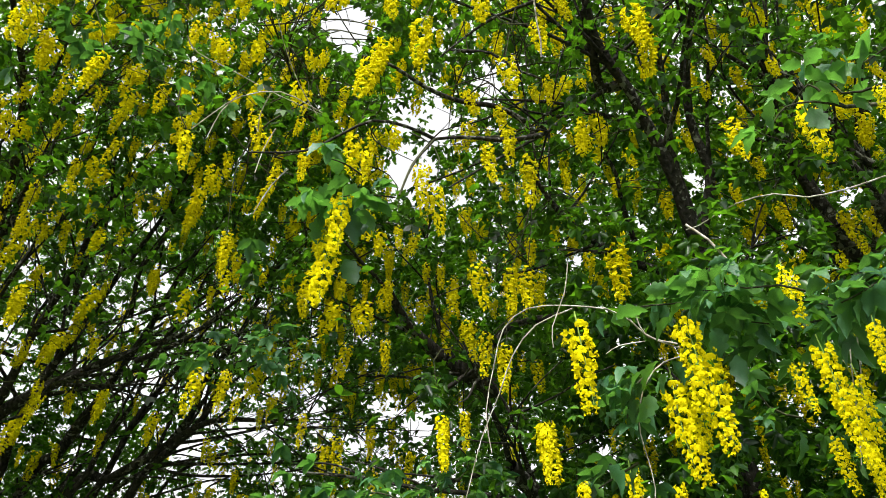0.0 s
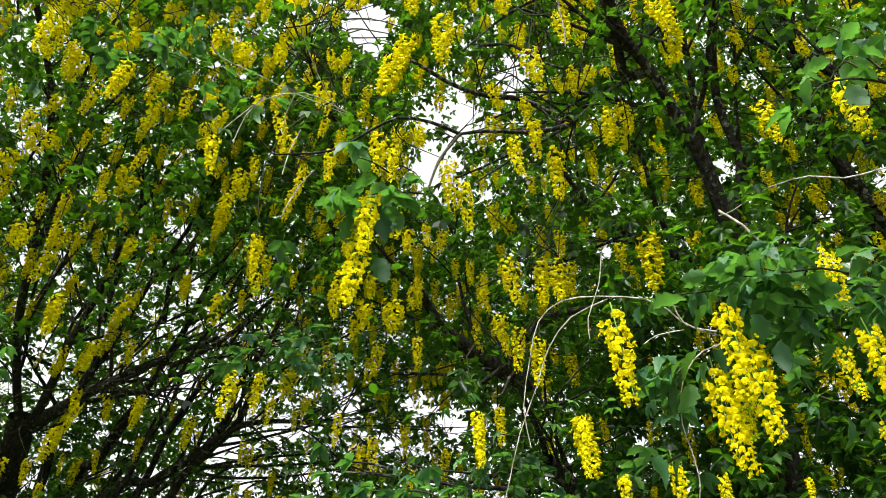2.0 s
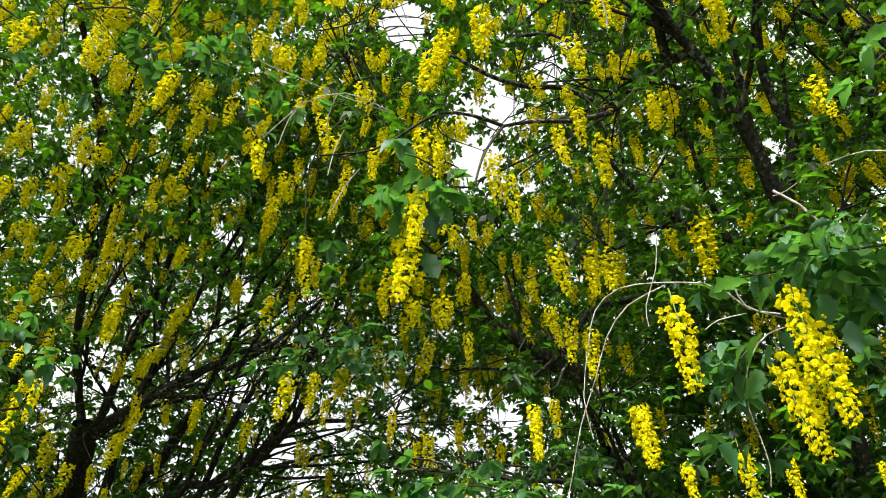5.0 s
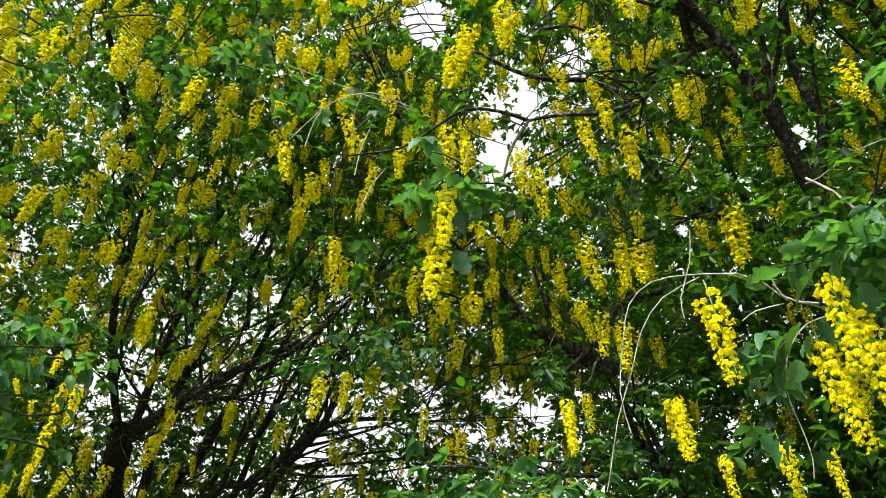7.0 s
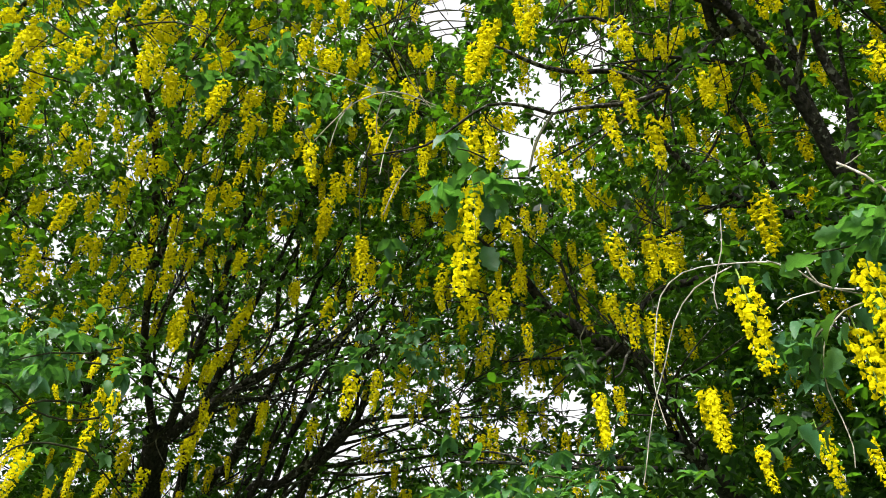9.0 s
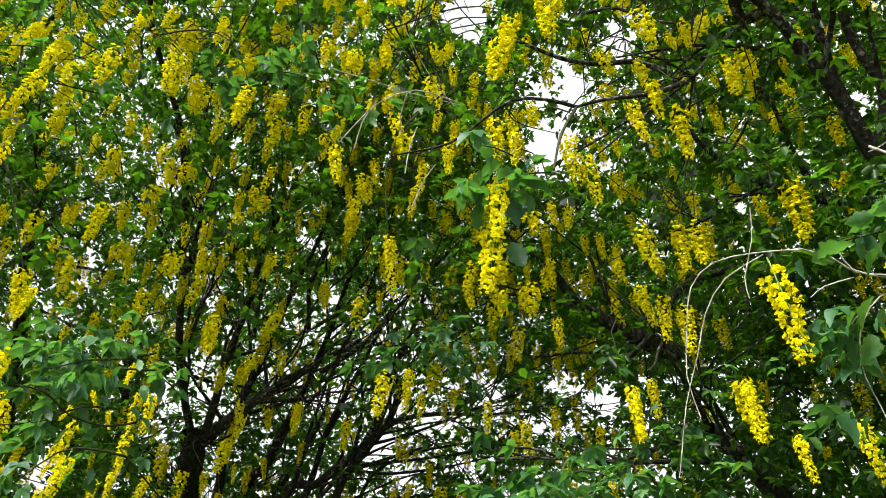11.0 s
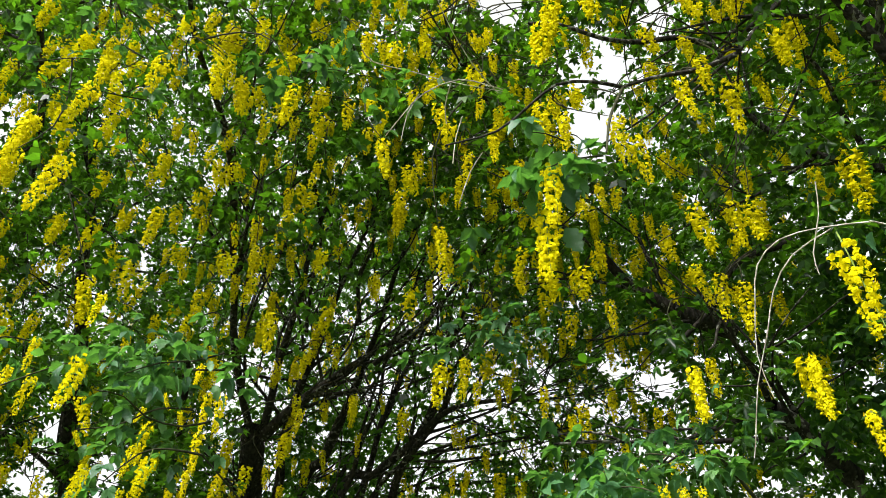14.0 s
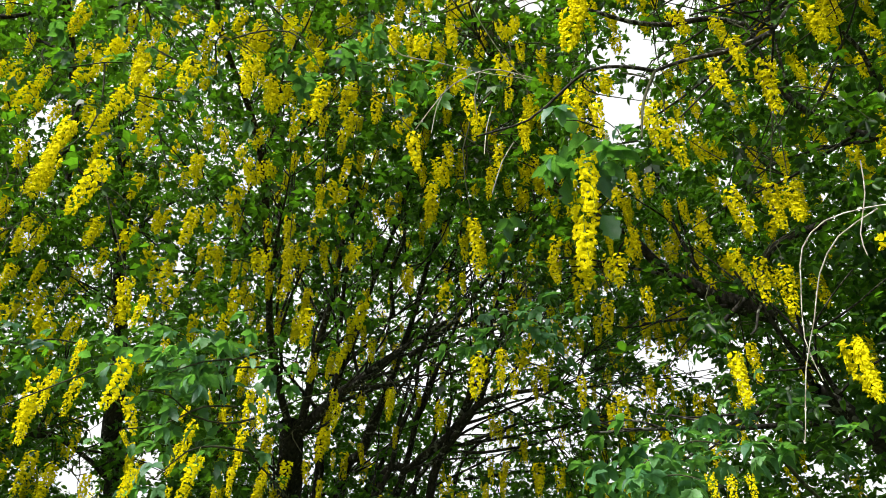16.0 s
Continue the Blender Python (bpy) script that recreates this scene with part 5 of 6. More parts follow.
blade(LEFT, 7, (-1.254, 1.152, 2.611), (-1.270, 1.143, 2.580))
blade(LEFT, 6, (-1.217, 1.164, 2.608), (-1.202, 1.186, 2.591))
blade(LEFT, 1, (-1.202, 1.177, 2.593), (-1.176, 1.190, 2.573))
blade(LEFT, 15, (-1.355, 1.086, 2.615), (-1.359, 1.076, 2.575))
blade(LEFT, -2, (-1.359, 1.086, 2.583), (-1.355, 1.097, 2.547))
blade(LEFT, 37, (-1.165, 1.231, 2.635), (-1.196, 1.208, 2.641))
blade(LEFT, 16, (-1.171, 1.203, 2.576), (-1.192, 1.175, 2.581))
blade(LEFT, 9, (-1.194, 1.173, 2.585), (-1.208, 1.141, 2.603))
blade(LEFT, 40, (-1.157, 1.270, 2.628), (-1.118, 1.288, 2.632))
blade(LEFT, 49, (-1.117, 1.297, 2.629), (-1.091, 1.318, 2.639))
blade(LEFT, 9, (-1.111, 1.291, 2.577), (-1.088, 1.311, 2.562))
blade(LEFT, 16, (-1.091, 1.313, 2.559), (-1.067, 1.334, 2.544))
blade(LEFT, -12, (-1.220, 1.252, 2.573), (-1.203, 1.284, 2.556))
blade(LEFT, 14, (-1.214, 1.274, 2.556), (-1.203, 1.308, 2.532))
blade(LEFT, 28, (-1.262, 1.228, 2.523), (-1.283, 1.210, 2.491))
blade(LEFT, 22, (-1.273, 1.214, 2.506), (-1.282, 1.202, 2.490))
blade(LEFT, 5, (-1.189, 1.280, 2.499), (-1.170, 1.279, 2.529))
blade(LEFT, 0, (-1.333, 1.211, 2.474), (-1.336, 1.211, 2.444))
blade(LEFT, 14, (-1.273, 1.305, 2.450), (-1.250, 1.316, 2.466))
blade(LEFT, 10, (-1.162, 1.294, 2.436), (-1.159, 1.312, 2.408))
blade(LEFT, 1, (-1.160, 1.303, 2.421), (-1.159, 1.318, 2.389))
blade(LEFT, 54, (-1.324, 1.238, 2.468), (-1.348, 1.216, 2.465))
blade(LEFT, 32, (-1.374, 1.195, 2.468), (-1.397, 1.180, 2.469))
blade(LEFT, 7, (-1.204, 1.150, 2.642), (-1.184, 1.150, 2.656))
blade(LEFT, 50, (-1.156, 1.227, 2.669), (-1.116, 1.236, 2.679))
blade(LEFT, 32, (-1.117, 1.238, 2.688), (-1.085, 1.249, 2.706))
blade(LEFT, 10, (-1.267, 1.151, 2.565), (-1.266, 1.144, 2.541))
blade(LEFT, 10, (-1.274, 1.144, 2.541), (-1.283, 1.136, 2.517))
blade(LEFT, 13, (-1.145, 1.228, 2.575), (-1.130, 1.246, 2.550))
blade(LEFT, 30, (-1.232, 1.196, 2.458), (-1.206, 1.214, 2.426))
blade(LEFT, 1, (-1.289, 1.203, 2.404), (-1.299, 1.198, 2.380))
blade(LEFT, 0, (-1.184, 1.216, 2.488), (-1.206, 1.209, 2.453))
blade(LEFT, 37, (-1.228, 1.111, 2.576), (-1.201, 1.111, 2.582))
blade(LEFT, 32, (-1.194, 1.112, 2.585), (-1.156, 1.114, 2.603))
blade(LEFT, 18, (-1.287, 1.100, 2.523), (-1.265, 1.106, 2.529))
blade(LEFT, 20, (-1.132, 1.333, 2.502), (-1.097, 1.356, 2.495))
blade(LEFT, 6, (-1.105, 1.209, 2.630), (-1.126, 1.211, 2.597))
blade(LEFT, 6, (-1.109, 1.211, 2.609), (-1.118, 1.215, 2.573))
blade(LEFT, 1, (-1.060, 1.245, 2.599), (-1.049, 1.249, 2.565))
blade(LEFT, 6, (-1.046, 1.257, 2.573), (-1.025, 1.263, 2.546))
blade(LEFT, -6, (-1.253, 1.211, 2.599), (-1.255, 1.208, 2.568))
blade(LEFT, 2, (-1.261, 1.205, 2.569), (-1.267, 1.205, 2.529))
blade(LEFT, 41, (-1.177, 1.196, 2.652), (-1.202, 1.200, 2.622))
blade(LEFT, 41, (-0.293, 1.371, 3.256), (-0.356, 1.378, 3.230))
blade(LEFT, 34, (-0.338, 1.375, 3.237), (-0.411, 1.385, 3.216))
blade(LEFT, 27, (-0.307, 1.382, 3.243), (-0.369, 1.412, 3.211))
blade(LEFT, 12, (-0.354, 1.397, 3.219), (-0.407, 1.412, 3.192))
blade(LEFT, 15, (-0.301, 1.381, 3.203), (-0.349, 1.408, 3.159))
blade(LEFT, -12, (-0.310, 1.366, 3.179), (-0.335, 1.386, 3.139))
blade(LEFT, 19, (-0.231, 1.349, 3.204), (-0.168, 1.374, 3.196))
blade(LEFT, 22, (-0.191, 1.360, 3.190), (-0.124, 1.377, 3.165))
blade(LEFT, 63, (-0.214, 1.356, 3.194), (-0.142, 1.343, 3.181))
blade(LEFT, 28, (-0.252, 1.331, 3.243), (-0.317, 1.328, 3.227))
blade(LEFT, 11, (-0.284, 1.320, 3.255), (-0.295, 1.271, 3.301))
blade(LEFT, -4, (-0.243, 1.404, 3.221), (-0.219, 1.458, 3.156))
blade(LEFT, -12, (-0.321, 1.392, 3.164), (-0.348, 1.457, 3.101))
blade(LEFT, 0, (-0.266, 1.488, 3.101), (-0.230, 1.535, 3.045))
blade(LEFT, 12, (-0.267, 1.354, 3.250), (-0.218, 1.411, 3.233))
blade(LEFT, 41, (-0.319, 1.348, 3.195), (-0.386, 1.353, 3.191))
blade(LEFT, 7, (-0.232, 1.389, 3.168), (-0.247, 1.448, 3.122))

# bare wood round the many stems
keep_clear((-2.36, 3.56, 3.91), 0.2)
keep_clear((-2.09, 3.73, 3.88), 0.22)
keep_clear((-1.8, 3.9, 3.84), 0.22)
keep_clear((-1.78, 3.65, 4.04), 0.18)
keep_clear((-2.09, 3.59, 4.1), 0.14)
keep_clear((-1.37, 3.89, 3.91), 0.16)
keep_clear((-2.38, 3.2, 4), 0.12)

# gaps between the crowns
opening(13.7, 61.5, 1.71, 1.94, 0.22)
opening(6.2, 56.3, 1.56, 1.27, 0.40)
opening(4.3, 52.1, 2.01, 1.94, 0.40)
opening(-0.4, 55.3, 1.12, 1.64, 0.22)
opening(-5.8, 57.7, 1.19, 2.01, 0.22)
opening(-1.8, 49.7, 1.04, 0.52, 0.22)
opening(-5.0, 45.1, 0.74, 0.67, 0.22)
opening(29.5, 44.1, 0.89, 0.89, 0.22)
opening(-26.8, 47.4, 0.89, 1.27, 0.22)
opening(-20.6, 46.4, 0.45, 0.67, 0.22)
opening(20.7, 30.2, 1.86, 0.97, 0.22)
opening(20.1, 40.9, 0.97, 0.89, 0.22)
opening(16.1, 32.0, 1.27, 0.74, 0.22)
opening(5.6, 34.7, 1.04, 0.56, 0.22)
opening(2.8, 33.0, 0.60, 1.12, 0.22)
opening(24.4, 33.7, 0.60, 1.27, 0.22)
opening(25.2, 38.1, 0.52, 0.52, 0.22)
opening(-13.8, 42.7, 0.45, 0.45, 0.22)
opening(-16.8, 38.2, 0.45, 1.12, 0.22)
opening(-38.8, 43.0, 0.82, 0.60, 0.22)
opening(-33.4, 42.5, 0.52, 0.45, 0.22)
opening(7.6, 39.2, 0.52, 0.37, 0.22)
opening(-31.4, 54.1, 0.37, 0.45, 0.22)
opening(-9.2, 59.5, 0.60, 0.52, 0.22)
opening(17.5, 44.7, 0.45, 0.74, 0.22)
opening(26.2, 40.5, 0.37, 0.82, 0.22)
opening(8.2, 28.2, 0.67, 0.37, 0.22)
opening(12.1, 35.6, 0.60, 0.60, 0.22)
opening(-12.7, 30.5, 0.52, 1.49, 0.22)
opening(11.9, 39.7, 0.45, 0.37, 0.22)
opening(2.9, 51.7, 1.94, 2.60, 0.40)
opening(1.5, 33.1, 0.89, 1.64, 0.22)
opening(4.6, 34.7, 1.34, 1.04, 0.22)
opening(4.1, 55.3, 1.86, 1.27, 0.40)
opening(44.2, 24.8, 1.04, 1.86, 0.22)
opening(48.7, 24.1, 0.82, 1.27, 0.22)
opening(47.1, 38.2, 0.52, 2.01, 0.22)
opening(40.2, 38.5, 0.45, 0.89, 0.22)
opening(43.8, 45.2, 0.60, 0.82, 0.22)
opening(46.1, 45.7, 0.52, 0.67, 0.22)
opening(-16.1, 47.3, 0.97, 0.74, 0.22)
opening(-13.0, 44.6, 0.74, 0.82, 0.22)
opening(-6.0, 43.1, 0.74, 0.82, 0.22)
opening(-20.7, 45.6, 0.60, 0.37, 0.22)
opening(27.2, 43.5, 0.52, 0.74, 0.22)
opening(34.7, 33.1, 0.60, 1.34, 0.22)
opening(37.3, 32.7, 0.82, 1.56, 0.22)
opening(61.8, 43.9, 0.67, 1.64, 0.22)
opening(13.7, 59.6, 0.74, 0.52, 0.22)
opening(25.2, 28.2, 0.45, 1.12, 0.22)
opening(6.6, 31.7, 1.12, 0.60, 0.22)
opening(14.5, 32.6, 0.89, 0.89, 0.22)
opening(9.9, 27.4, 0.60, 0.74, 0.22)
opening(32.5, 26.5, 0.52, 1.27, 0.22)
opening(10.9, 34.5, 0.74, 0.52, 0.22)
opening(48.6, 26.9, 0.52, 1.12, 0.22)
opening(28.6, 37.6, 0.37, 1.12, 0.22)
opening(17.9, 28.4, 0.52, 0.60, 0.22)
opening(58.8, 36.5, 0.74, 0.74, 0.22)
opening(28.0, 29.2, 0.30, 0.74, 0.22)
opening(20.6, 26.4, 0.52, 0.45, 0.22)

opening(48.5, 26.8, 1.25, 1.42, 0.22)
opening(47.9, 23.0, 1.00, 1.08, 0.22)
opening(49.3, 23.2, 0.42, 0.92, 0.22)
opening(50.8, 23.2, 0.92, 0.50, 0.22)
opening(44.7, 25.2, 0.50, 0.92, 0.22)
opening(38.3, 32.1, 0.46, 0.92, 0.22)
opening(36.0, 33.8, 0.38, 1.08, 0.22)
opening(33.6, 25.4, 0.38, 1.00, 0.22)
opening(39.4, 25.4, 0.38, 1.00, 0.22)
opening(-9.0, 24.1, 1.42, 0.50, 0.22)
opening(-4.7, 25.5, 0.67, 0.50, 0.22)
opening(-8.2, 26.7, 0.50, 0.50, 0.22)
opening(-2.7, 27.3, 0.42, 0.33, 0.22)
opening(-4.2, 34.2, 0.58, 0.42, 0.22)
opening(-12.1, 32.5, 0.58, 0.83, 0.22)
opening(-3.6, 32.9, 0.33, 0.42, 0.22)
opening(13.3, 29.3, 0.92, 0.75, 0.22)
opening(18.7, 28.4, 0.58, 0.75, 0.22)
opening(10.7, 33.9, 0.58, 0.67, 0.22)
opening(25.7, 33.1, 0.50, 1.08, 0.22)

opening(14.6, 61.4, 1.50, 1.67, 0.08)
opening(1.0, 55.9, 1.08, 2.50, 0.32)
opening(-6.6, 58.1, 0.67, 1.42, 0.15)
opening(-2.0, 49.7, 0.83, 0.50, 0.15)
opening(5.1, 51.6, 0.83, 1.08, 0.32)
opening(13.8, 61.3, 1.00, 1.42, 0.10)
opening(-10.6, 59.0, 0.42, 1.00, 0.20)


# ---- crowns ----
def kept(p):
    """Which of the places lie outside the openings."""
    d = p - np.array(STAND)
    az = np.degrees(np.arctan2(-d[:, 0], d[:, 1]))
    el = np.degrees(np.arctan2(d[:, 2], np.hypot(d[:, 0], d[:, 1])))
    ok = np.ones(len(p), bool)
    for a, e, w, h, rest in OPENINGS:
        wobble = 1 + 0.6 * np.sin(p[:, 0] * 31 + p[:, 1] * 17) * np.cos(p[:, 2] * 23)
        inside = ((az - a) * np.cos(np.radians(e)) / w) ** 2 + ((el - e) / h) ** 2 < wobble
        ok &= ~inside | (rng.random(len(p)) < rest)
    return ok


def crown_places(count, centre, radii, shell=0.25, nearest=2.6):
    """Random places in a crown, crowded in clumps, clear of the openings and of the standing place."""
    out = []
    while sum(map(len, out)) < count:
        d = rng.normal(size=(count, 3))
        d /= np.linalg.norm(d, axis=1)[:, None]
        r = (shell + (1 - shell) * rng.random(count)) ** (1 / 2.4)
        lump = 1 + 0.16 * np.sin(d[:, 0] * 7 + 1) * np.sin(d[:, 1] * 6) + 0.10 * np.sin(d[:, 2] * 11 + d[:, 0] * 9)
        p = np.array(centre) + d * np.array(radii) * (r * lump)[:, None]
        away = np.linalg.norm(p - np.array(STAND), axis=1)
        p = p[(p[:, 2] > 2.3) & (away > nearest)]
        out.append(p[kept(p)])
    return np.concatenate(out)[:count]


def turns(n, tip, lean):
    """Random leaf attitudes: any heading, the blade tipped down at its end."""
    a, b, c = rng.uniform(0, 2 * np.pi, n), np.radians(rng.normal(*tip, n)), np.radians(rng.normal(0, lean, n))
    ca, sa, cb, sb, cc, sc = np.cos(a), np.sin(a), np.cos(b), np.sin(b), np.cos(c), np.sin(c)
    z, o = np.zeros(n), np.ones(n)
    rz = np.stack([np.stack([ca, -sa, z], -1), np.stack([sa, ca, z], -1), np.stack([z, z, o], -1)], 1)
    rx = np.stack([np.stack([o, z, z], -1), np.stack([z, cb, -sb], -1), np.stack([z, sb, cb], -1)], 1)
    ry = np.stack([np.stack([cc, z, sc], -1), np.stack([z, o, z], -1), np.stack([-sc, z, cc], -1)], 1)
    return rz @ rx @ ry


def leaf_crown(owner, name, shoots, per_shoot, size, shapes, label):
    """All small leaves of one crown, grouped on short shoots, as one mesh."""
    n = len(shoots) * per_shoot
    heading = rng.normal(size=(len(shoots), 3)) * (1, 1, 0.3)
    heading /= np.linalg.norm(heading, axis=1)[:, None]
    along = rng.uniform(-0.13, 0.13, n)
    p = np.repeat(shoots, per_shoot, 0) + np.repeat(heading, per_shoot, 0) * along[:, None] + rng.normal(0, 0.035, (n, 3))
    p = p[kept(p)]
    p = p[unshaded(p)]
    n = len(p)
    rot = turns(n, (-20, 24), 24)
    s = size * rng.uniform(0.65, 1.2, n)
    kind = rng.integers(len(shapes), size=n)
    verts, faces, total = [], [], 0
    for k, (v, f) in enumerate(shapes):
        pick = kind == k
        w = np.einsum("nij,vj->nvi", rot[pick], v) * s[pick][:, None, None] + p[pick][:, None]
        m = len(w)
        verts.append(w.reshape(-1, 3))
        faces.append((f[None] + (np.arange(m) * len(v))[:, None, None] + total).reshape(-1, 4))
        total += m * len(v)
    v = np.concatenate(verts) - np.array(owner.location)
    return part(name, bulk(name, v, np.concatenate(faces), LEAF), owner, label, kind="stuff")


def flower_mass(owner, places, low, high):
    """The many flower clusters deep in a crown, as one mesh."""
    verts, faces, total = [], [], 0
    for q in places:
        v, f = MASS_CLUSTERS[int(rng.integers(len(MASS_CLUSTERS)))]
        if (Vector(q) - STAND).length < 4.6:
            keep_clear(q - np.array((0, 0, 0.08)), 0.035)
        s = rng.uniform(low, high) / 0.2
        a = rng.uniform(0, 6.28)
        c, d = math.cos(a), math.sin(a)
        w = v @ np.array(((c, -d, 0), (d, c, 0), (0, 0, 1))).T * s * (1.25, 1.25, 1)
        w[:, 0] += w[:, 2] * rng.uniform(-0.15, 0.15)
        verts.append(w + q - np.array(owner.location))
        faces.append(f + total)
        total += len(v)
    part("flower_mass", bulk("flower_mass", np.concatenate(verts), np.concatenate(faces), PETAL), owner, "yellow hanging flower clusters deep in the crown", kind="stuff")


def front_places(count, az, el, near, far):
    """Random places over a stretch of the crowns' open side, by direction from the standing place and distance."""
    a, e = np.radians(rng.uniform(*az, count)), np.radians(rng.uniform(*el, count))
    r = rng.uniform(near, far, count)[:, None]
    p = np.array(STAND) + r * np.stack([-np.sin(a) * np.cos(e), np.cos(a) * np.cos(e), np.sin(e)], -1)
    return p[kept(p)]


def thicket(owner, count, centre, radii, size=0.05):
    """A dense leafy patch of one crown."""
    p = np.array(centre) + rng.normal(size=(count, 3)) * np.array(radii) * 0.5
    # The patch's dark green comes from the shade put into LEAF.
    leaf_crown(owner, "leafy_patch", p, 9, size, FAR_LEAVES, "dense leaves, dark green with shade in the colour")


def fill_spikes(owner, count, az, el, near, far, length):
    """More single flower clusters over a stretch of crown, kept apart from those already there."""
    taken = np.array([c[:3] for c in CLEAR])
    made = 0
    for _ in range(count * 60):
        if made == count:
            break
        a, e, r = radians(rng.uniform(*az)), radians(rng.uniform(*el)), rng.uniform(near, far)
        d = np.array((-math.sin(a) * math.cos(e), math.cos(a) * math.cos(e), math.sin(e)))
        p = np.array(STAND) + d * r
        if (taken @ d).max() > math.cos(0.016) or not kept(p[None])[0]:
            continue
        hang(owner, *p, rng.uniform(*length), rng.uniform(1.1, 1.5))
        taken = np.vstack([taken, d])
        made += 1


def bearing_twigs(seed):
    """The thin twigs from which the clusters hang, each running back and up to the nearest stem."""
    r = random.Random(seed)
    grown, wood = {}, {}
    for own, pts, r0, r1 in STEMS:
        if r0 > 0.006:
            wood.setdefault(own, []).extend(smooth_line(pts, [1] * len(pts), 0.1)[0])
    for owner, top in TOPS:
        if (top - STAND).length < 2.75:
            continue
        away = (top - STAND).normalized()
        goal = r.choice(sorted(wood[owner], key=lambda p: (p - top - away * 0.2).length)[:7])
        go = goal - top
        if go.length > 0.75:
            go = (go.normalized() + away * 0.5 + Vector((r.gauss(0, 0.4), r.gauss(0, 0.4), r.gauss(0.25, 0.2)))).normalized() * r.uniform(0.4, 0.75)
        bend = Vector((r.gauss(0, 0.05), r.gauss(0, 0.05), abs(r.gauss(0, 0.06))))
        line = [top, top + go * 0.3 + bend * 1.2, top + go * 0.65 + bend, top + go]
        t = [tube([p - owner.location for p in line], 0.0016, 0.0042, 4, 0.13, 0.1)]
        for _ in range(2):
            k = line[r.randrange(1, 3)]
            way = Vector((r.gauss(0, 1), r.gauss(0, 1), r.gauss(0, 0.5))).normalized() * r.uniform(0.12, 0.3)
            if (k + way - STAND).length > 2.6:
                t.append(tube([p - owner.location for p in (k, k + way * 0.5 + bend * 0.5, k + way)], 0.0022, 0.0011, 4, 0.13, 0.1))
        grown.setdefault(owner, []).extend(t)
    for owner, tubes in grown.items():
        part("bearing_twig", bulk("bearing_twig", *joined(tubes), TWIG), owner, "thin brown twigs that bear the flower clusters", kind="stuff")


def side_branches(owner, per_limb, seed, top=9.0):
    """Thin side branches that leave the limbs of a tree, fork and climb outwards."""
    r = random.Random(seed)
    for own, pts, r0, r1 in list(STEMS):
        if own is not owner or r0 < 0.02 or (pts[0] - STAND).length < 3.3:
            continue
        line, sizes = smooth_line(pts, list(np.linspace(r0, r1, len(pts))), 0.08)
        for _ in range(per_limb):
            i = r.randrange(len(line) // 4, len(line))
            foot, thick = line[i], min(sizes[i] * 0.5, 0.014)
            if not 2.6 < foot.z < top:
                continue
            ahead = (line[min(i + 1, len(line) - 1)] - line[max(i - 1, 0)]).normalized()
            go = (ahead * 0.9 + Vector((r.gauss(0, 0.55), r.gauss(0, 0.55), r.gauss(0.1, 0.35)))).normalized()
            tubes = []
            for depth, n in ((0, 1), (1, 3)):
                for k in range(n):
                    start, way = (foot, go) if depth == 0 else (path[r.randrange(1, 4)], (go + Vector((r.gauss(0, 0.6), r.gauss(0, 0.6), r.gauss(0, 0.4)))).normalized())
                    size = r.uniform(0.5, 1.1) if depth == 0 else r.uniform(0.25, 0.6)
                    q, line2 = start, [start]
                    for j in range(4):
                        way = (way + Vector((r.gauss(0, 0.16), r.gauss(0, 0.16), r.gauss(-0.02, 0.12)))).normalized()
                        q = q + way * size / 4
                        line2.append(q)
                    if min((p - STAND).length for p in line2) < 2.4:
                        continue
                    if depth == 0:
                        path = line2
                    w = thick if depth == 0 else thick * 0.45
                    tubes.append(tube([p - owner.location for p in line2], w, max(0.0016, w * 0.3), 5, 0.14, 0.1))
                if not tubes:
                    break
            if tubes:
                v, f = joined(tubes)
                part("branch", bulk("branch", v, f, BARK), owner)


opening(1.0, 51.7, 5.0, 5.6, 0.85)
# thinner foliage round the many stems, and low between the trees
opening(26.0, 33.0, 14.0, 7.5, 0.68)
opening(3.0, 30.0, 9.0, 5.0, 0.72)

fill_spikes(LEFT, 150, (0, 45), (27, 66), 3.5, 4.9, (0.13, 0.19))
fill_spikes(LEFT, 60, (2, 42), (24, 42), 4.3, 5.4, (0.11, 0.16))
fill_spikes(RIGHT, 120, (-48, 0), (26, 66), 3.3, 4.8, (0.13, 0.19))
fill_spikes(FAR, 80, (45, 72), (22, 56), 3.4, 4.8, (0.13, 0.19))
CROWNS = (
    (LEFT, (-2.6, 3.2, 5.2), (3.1, 2.9, 2.9), 10500, 18, 0.043),
    (RIGHT, (2.1, 2.9, 5.0), (3.1, 2.8, 2.9), 10000, 18, 0.043),
    (RIGHT, (4.0, 2.2, 5.2), (2.2, 2.2, 2.6), 2100, 18, 0.046),
    (FAR, (-5.0, 2.4, 4.8), (2.6, 2.6, 2.6), 5200, 15, 0.043),
    (LEFT, (-3.2, 5.9, 5.2), (3.6, 1.9, 3.3), 3600, 9, 0.06),
    (RIGHT, (2.6, 5.2, 5.2), (3.6, 1.9, 3.3), 4600, 9, 0.06),
)
side_branches(LEFT, 9, 11, 4.9)
side_branches(RIGHT, 5, 12)
side_branches(FAR, 5, 13)
bearing_twigs(14)
for owner, centre, radii, shoots, rate, size in CROWNS:
    flower_mass(owner, crown_places(int(shoots / rate * 0.52), centre, radii, nearest=3.6), 0.13, 0.21)
flower_mass(LEFT, front_places(130, (5, 45), (40, 66), 3.3, 4.8), 0.13, 0.19)
flower_mass(FAR, front_places(80, (42, 72), (30, 56), 3.4, 5.0), 0.13, 0.19)
flower_mass(RIGHT, front_places(210, (-50, 0), (38, 66), 3.6, 5.2), 0.12, 0.18)
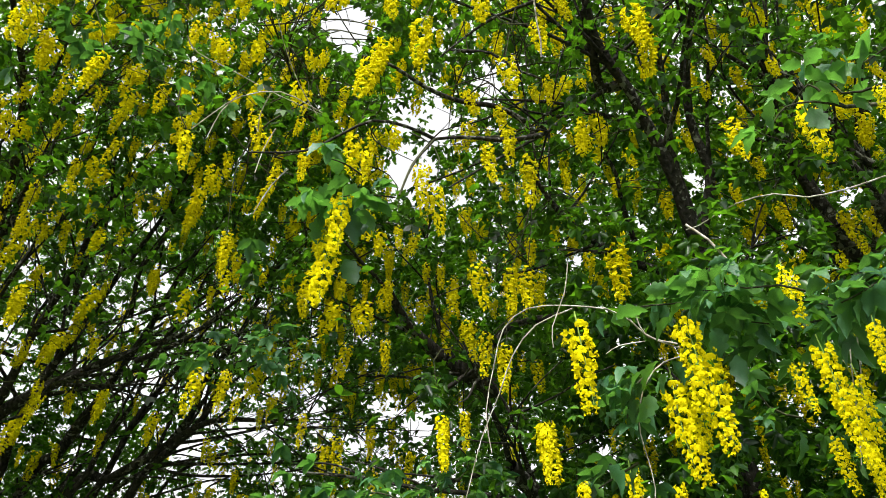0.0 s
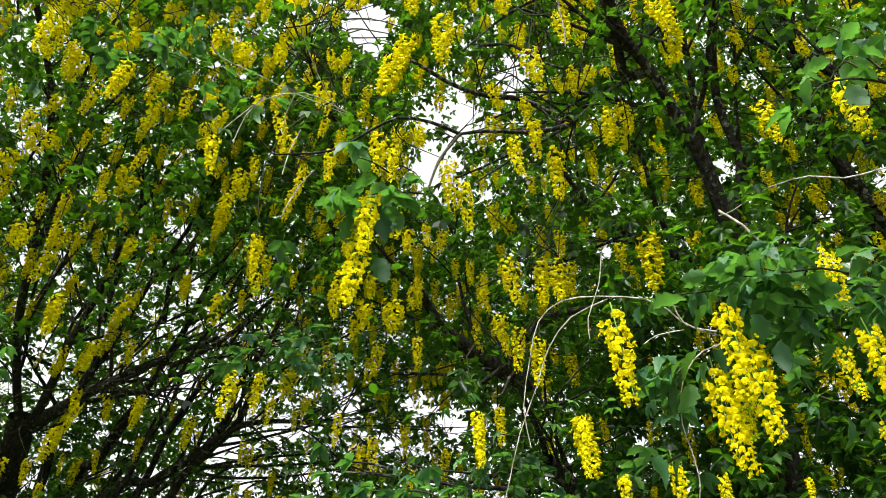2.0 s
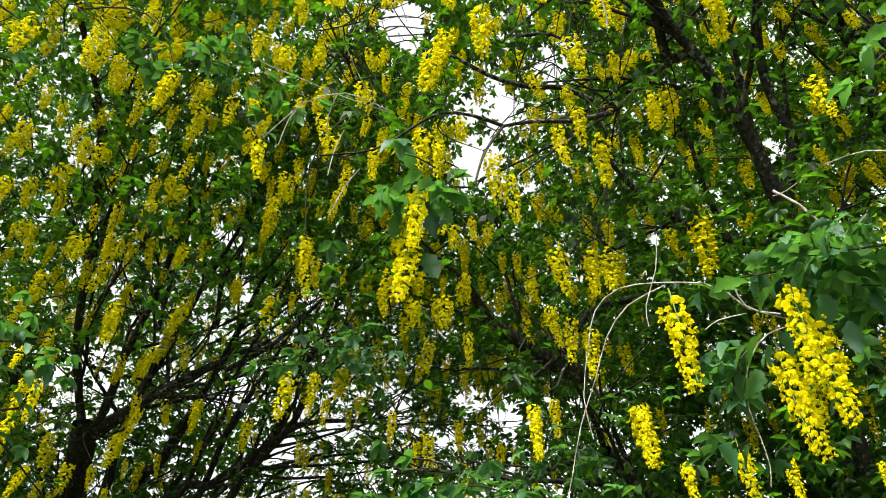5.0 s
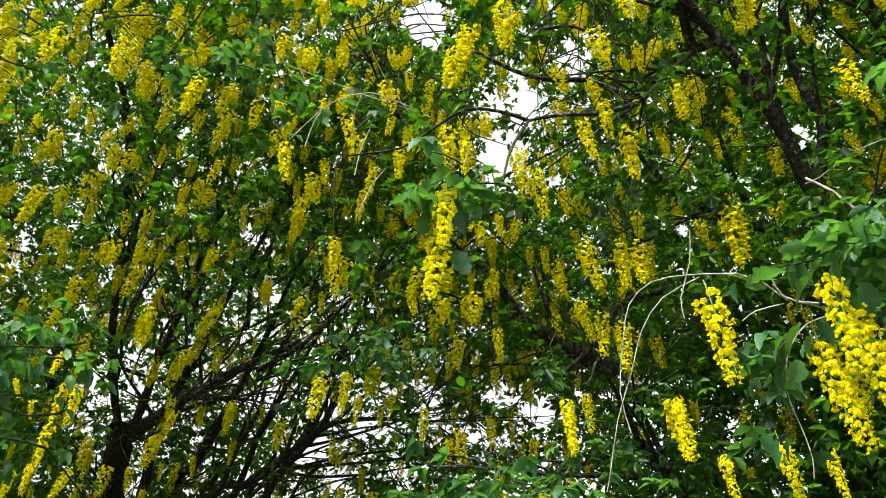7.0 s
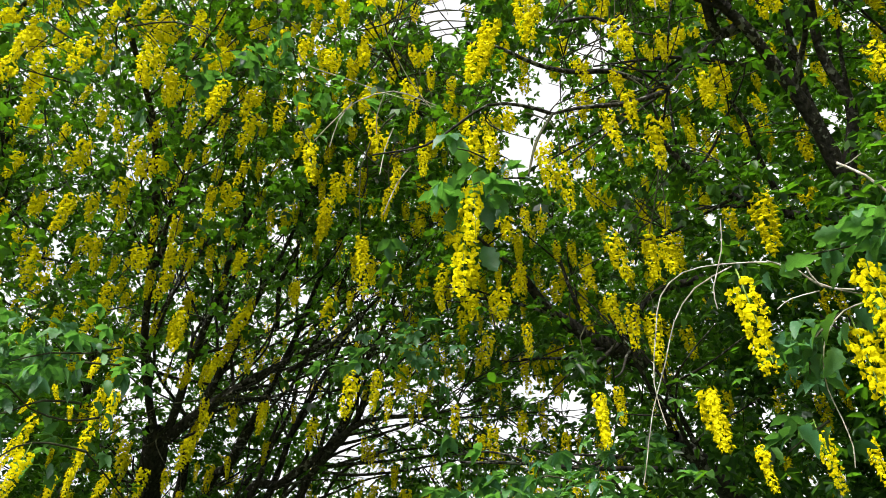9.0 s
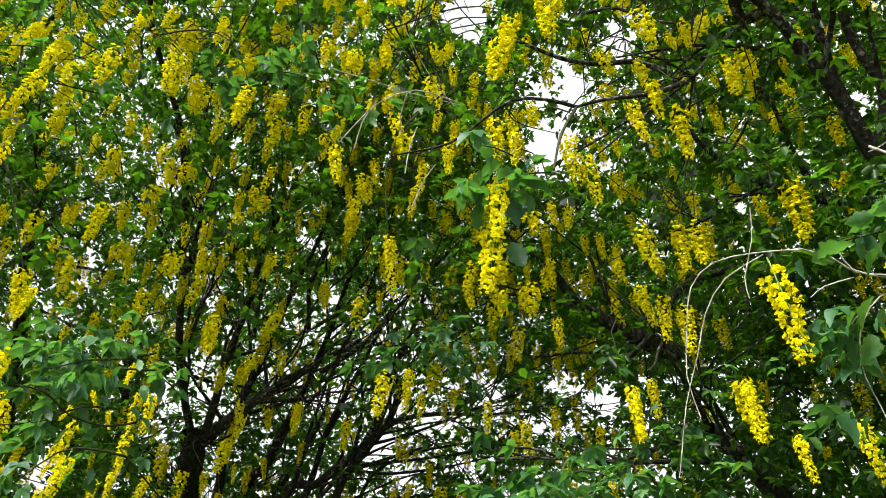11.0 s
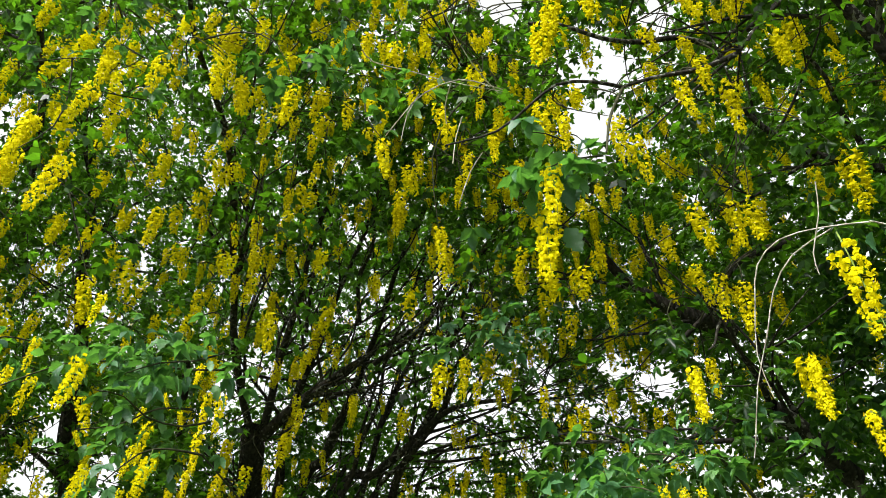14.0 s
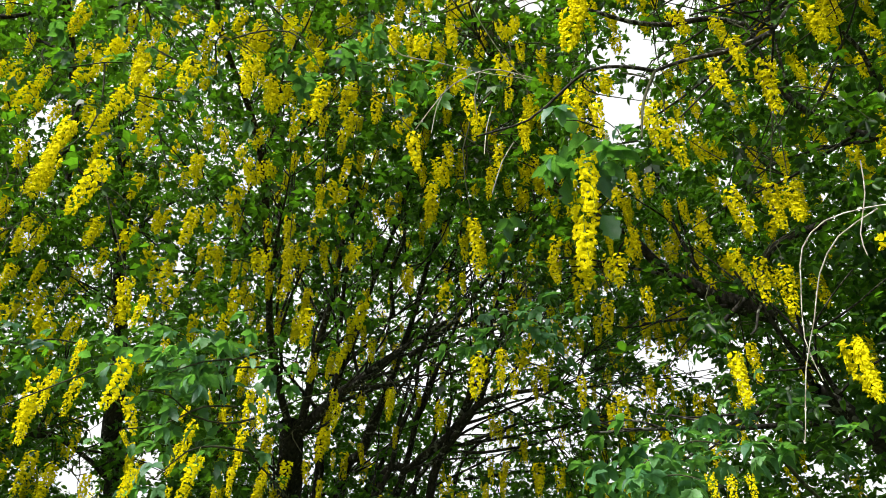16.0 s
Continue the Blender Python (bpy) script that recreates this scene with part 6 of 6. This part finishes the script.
flower_mass(LEFT, front_places(110, (0, 42), (25, 42), 4.3, 5.8), 0.10, 0.15)
PATCHES = (
    (LEFT, 150, (-1.7, 2.52, 5.31), (0.9, 0.9, 0.72)),
    (LEFT, 150, (-1.2, 2.55, 5.48), (0.9, 0.9, 0.72)),
    (LEFT, 120, (-2.21, 2.85, 5.07), (0.9, 0.9, 0.72)),
    (LEFT, 90, (-1.45, 3.17, 5.46), (0.8, 0.8, 0.64)),
    (RIGHT, 120, (0.85, 2.35, 5.46), (0.8, 0.8, 0.64)),
    (RIGHT, 110, (1.91, 2.29, 5.36), (0.8, 0.8, 0.64)),
    (LEFT, 90, (-0.78, 2.57, 5.82), (0.8, 0.8, 0.64)),
    (RIGHT, 150, (1.13, 2.26, 3.21), (0.6, 0.6, 0.48)),
    (RIGHT, 65, (1.53, 2.08, 3.82), (0.6, 0.6, 0.48)),
    (RIGHT, 90, (0.84, 2.41, 3.7), (0.5, 0.5, 0.40)),
    (RIGHT, 90, (0.85, 2.76, 3.4), (0.5, 0.5, 0.40)),
    (RIGHT, 80, (0.01, 2.75, 3.23), (0.45, 0.45, 0.36)),
    (RIGHT, 70, (1.61, 2.6, 4.76), (0.6, 0.6, 0.48)),
    (RIGHT, 90, (1.37, 2.11, 3.24), (0.5, 0.5, 0.40)),
    (RIGHT, 110, (1.46, 2.45, 3.05), (0.5, 0.5, 0.40)),
    (RIGHT, 90, (1.2, 2.78, 3.15), (0.5, 0.5, 0.40)),
    (LEFT, 80, (-2.82, 4.09, 4.96), (0.6, 0.6, 0.48)),
    (LEFT, 80, (-2.58, 4.5, 4.62), (0.6, 0.6, 0.48)),
    (LEFT, 80, (-2.81, 4.59, 4.25), (0.6, 0.6, 0.48)),
    (LEFT, 60, (-2.32, 5, 4.44), (0.5, 0.5, 0.40)),
    (FAR, 50, (-3.35, 3.74, 4.81), (0.5, 0.5, 0.40)),
    (RIGHT, 80, (1.61, 2.45, 6.02), (0.8, 0.8, 0.64)),
    (RIGHT, 70, (0.65, 2.55, 6.2), (0.7, 0.7, 0.56)),
    (RIGHT, 45, (2.36, 2.6, 5.44), (0.8, 0.8, 0.64)),
    (RIGHT, 50, (1.21, 2.98, 5.68), (0.6, 0.6, 0.48)),
    (LEFT, 60, (-0.86, 4.8, 4.36), (0.6, 0.6, 0.48)),
)
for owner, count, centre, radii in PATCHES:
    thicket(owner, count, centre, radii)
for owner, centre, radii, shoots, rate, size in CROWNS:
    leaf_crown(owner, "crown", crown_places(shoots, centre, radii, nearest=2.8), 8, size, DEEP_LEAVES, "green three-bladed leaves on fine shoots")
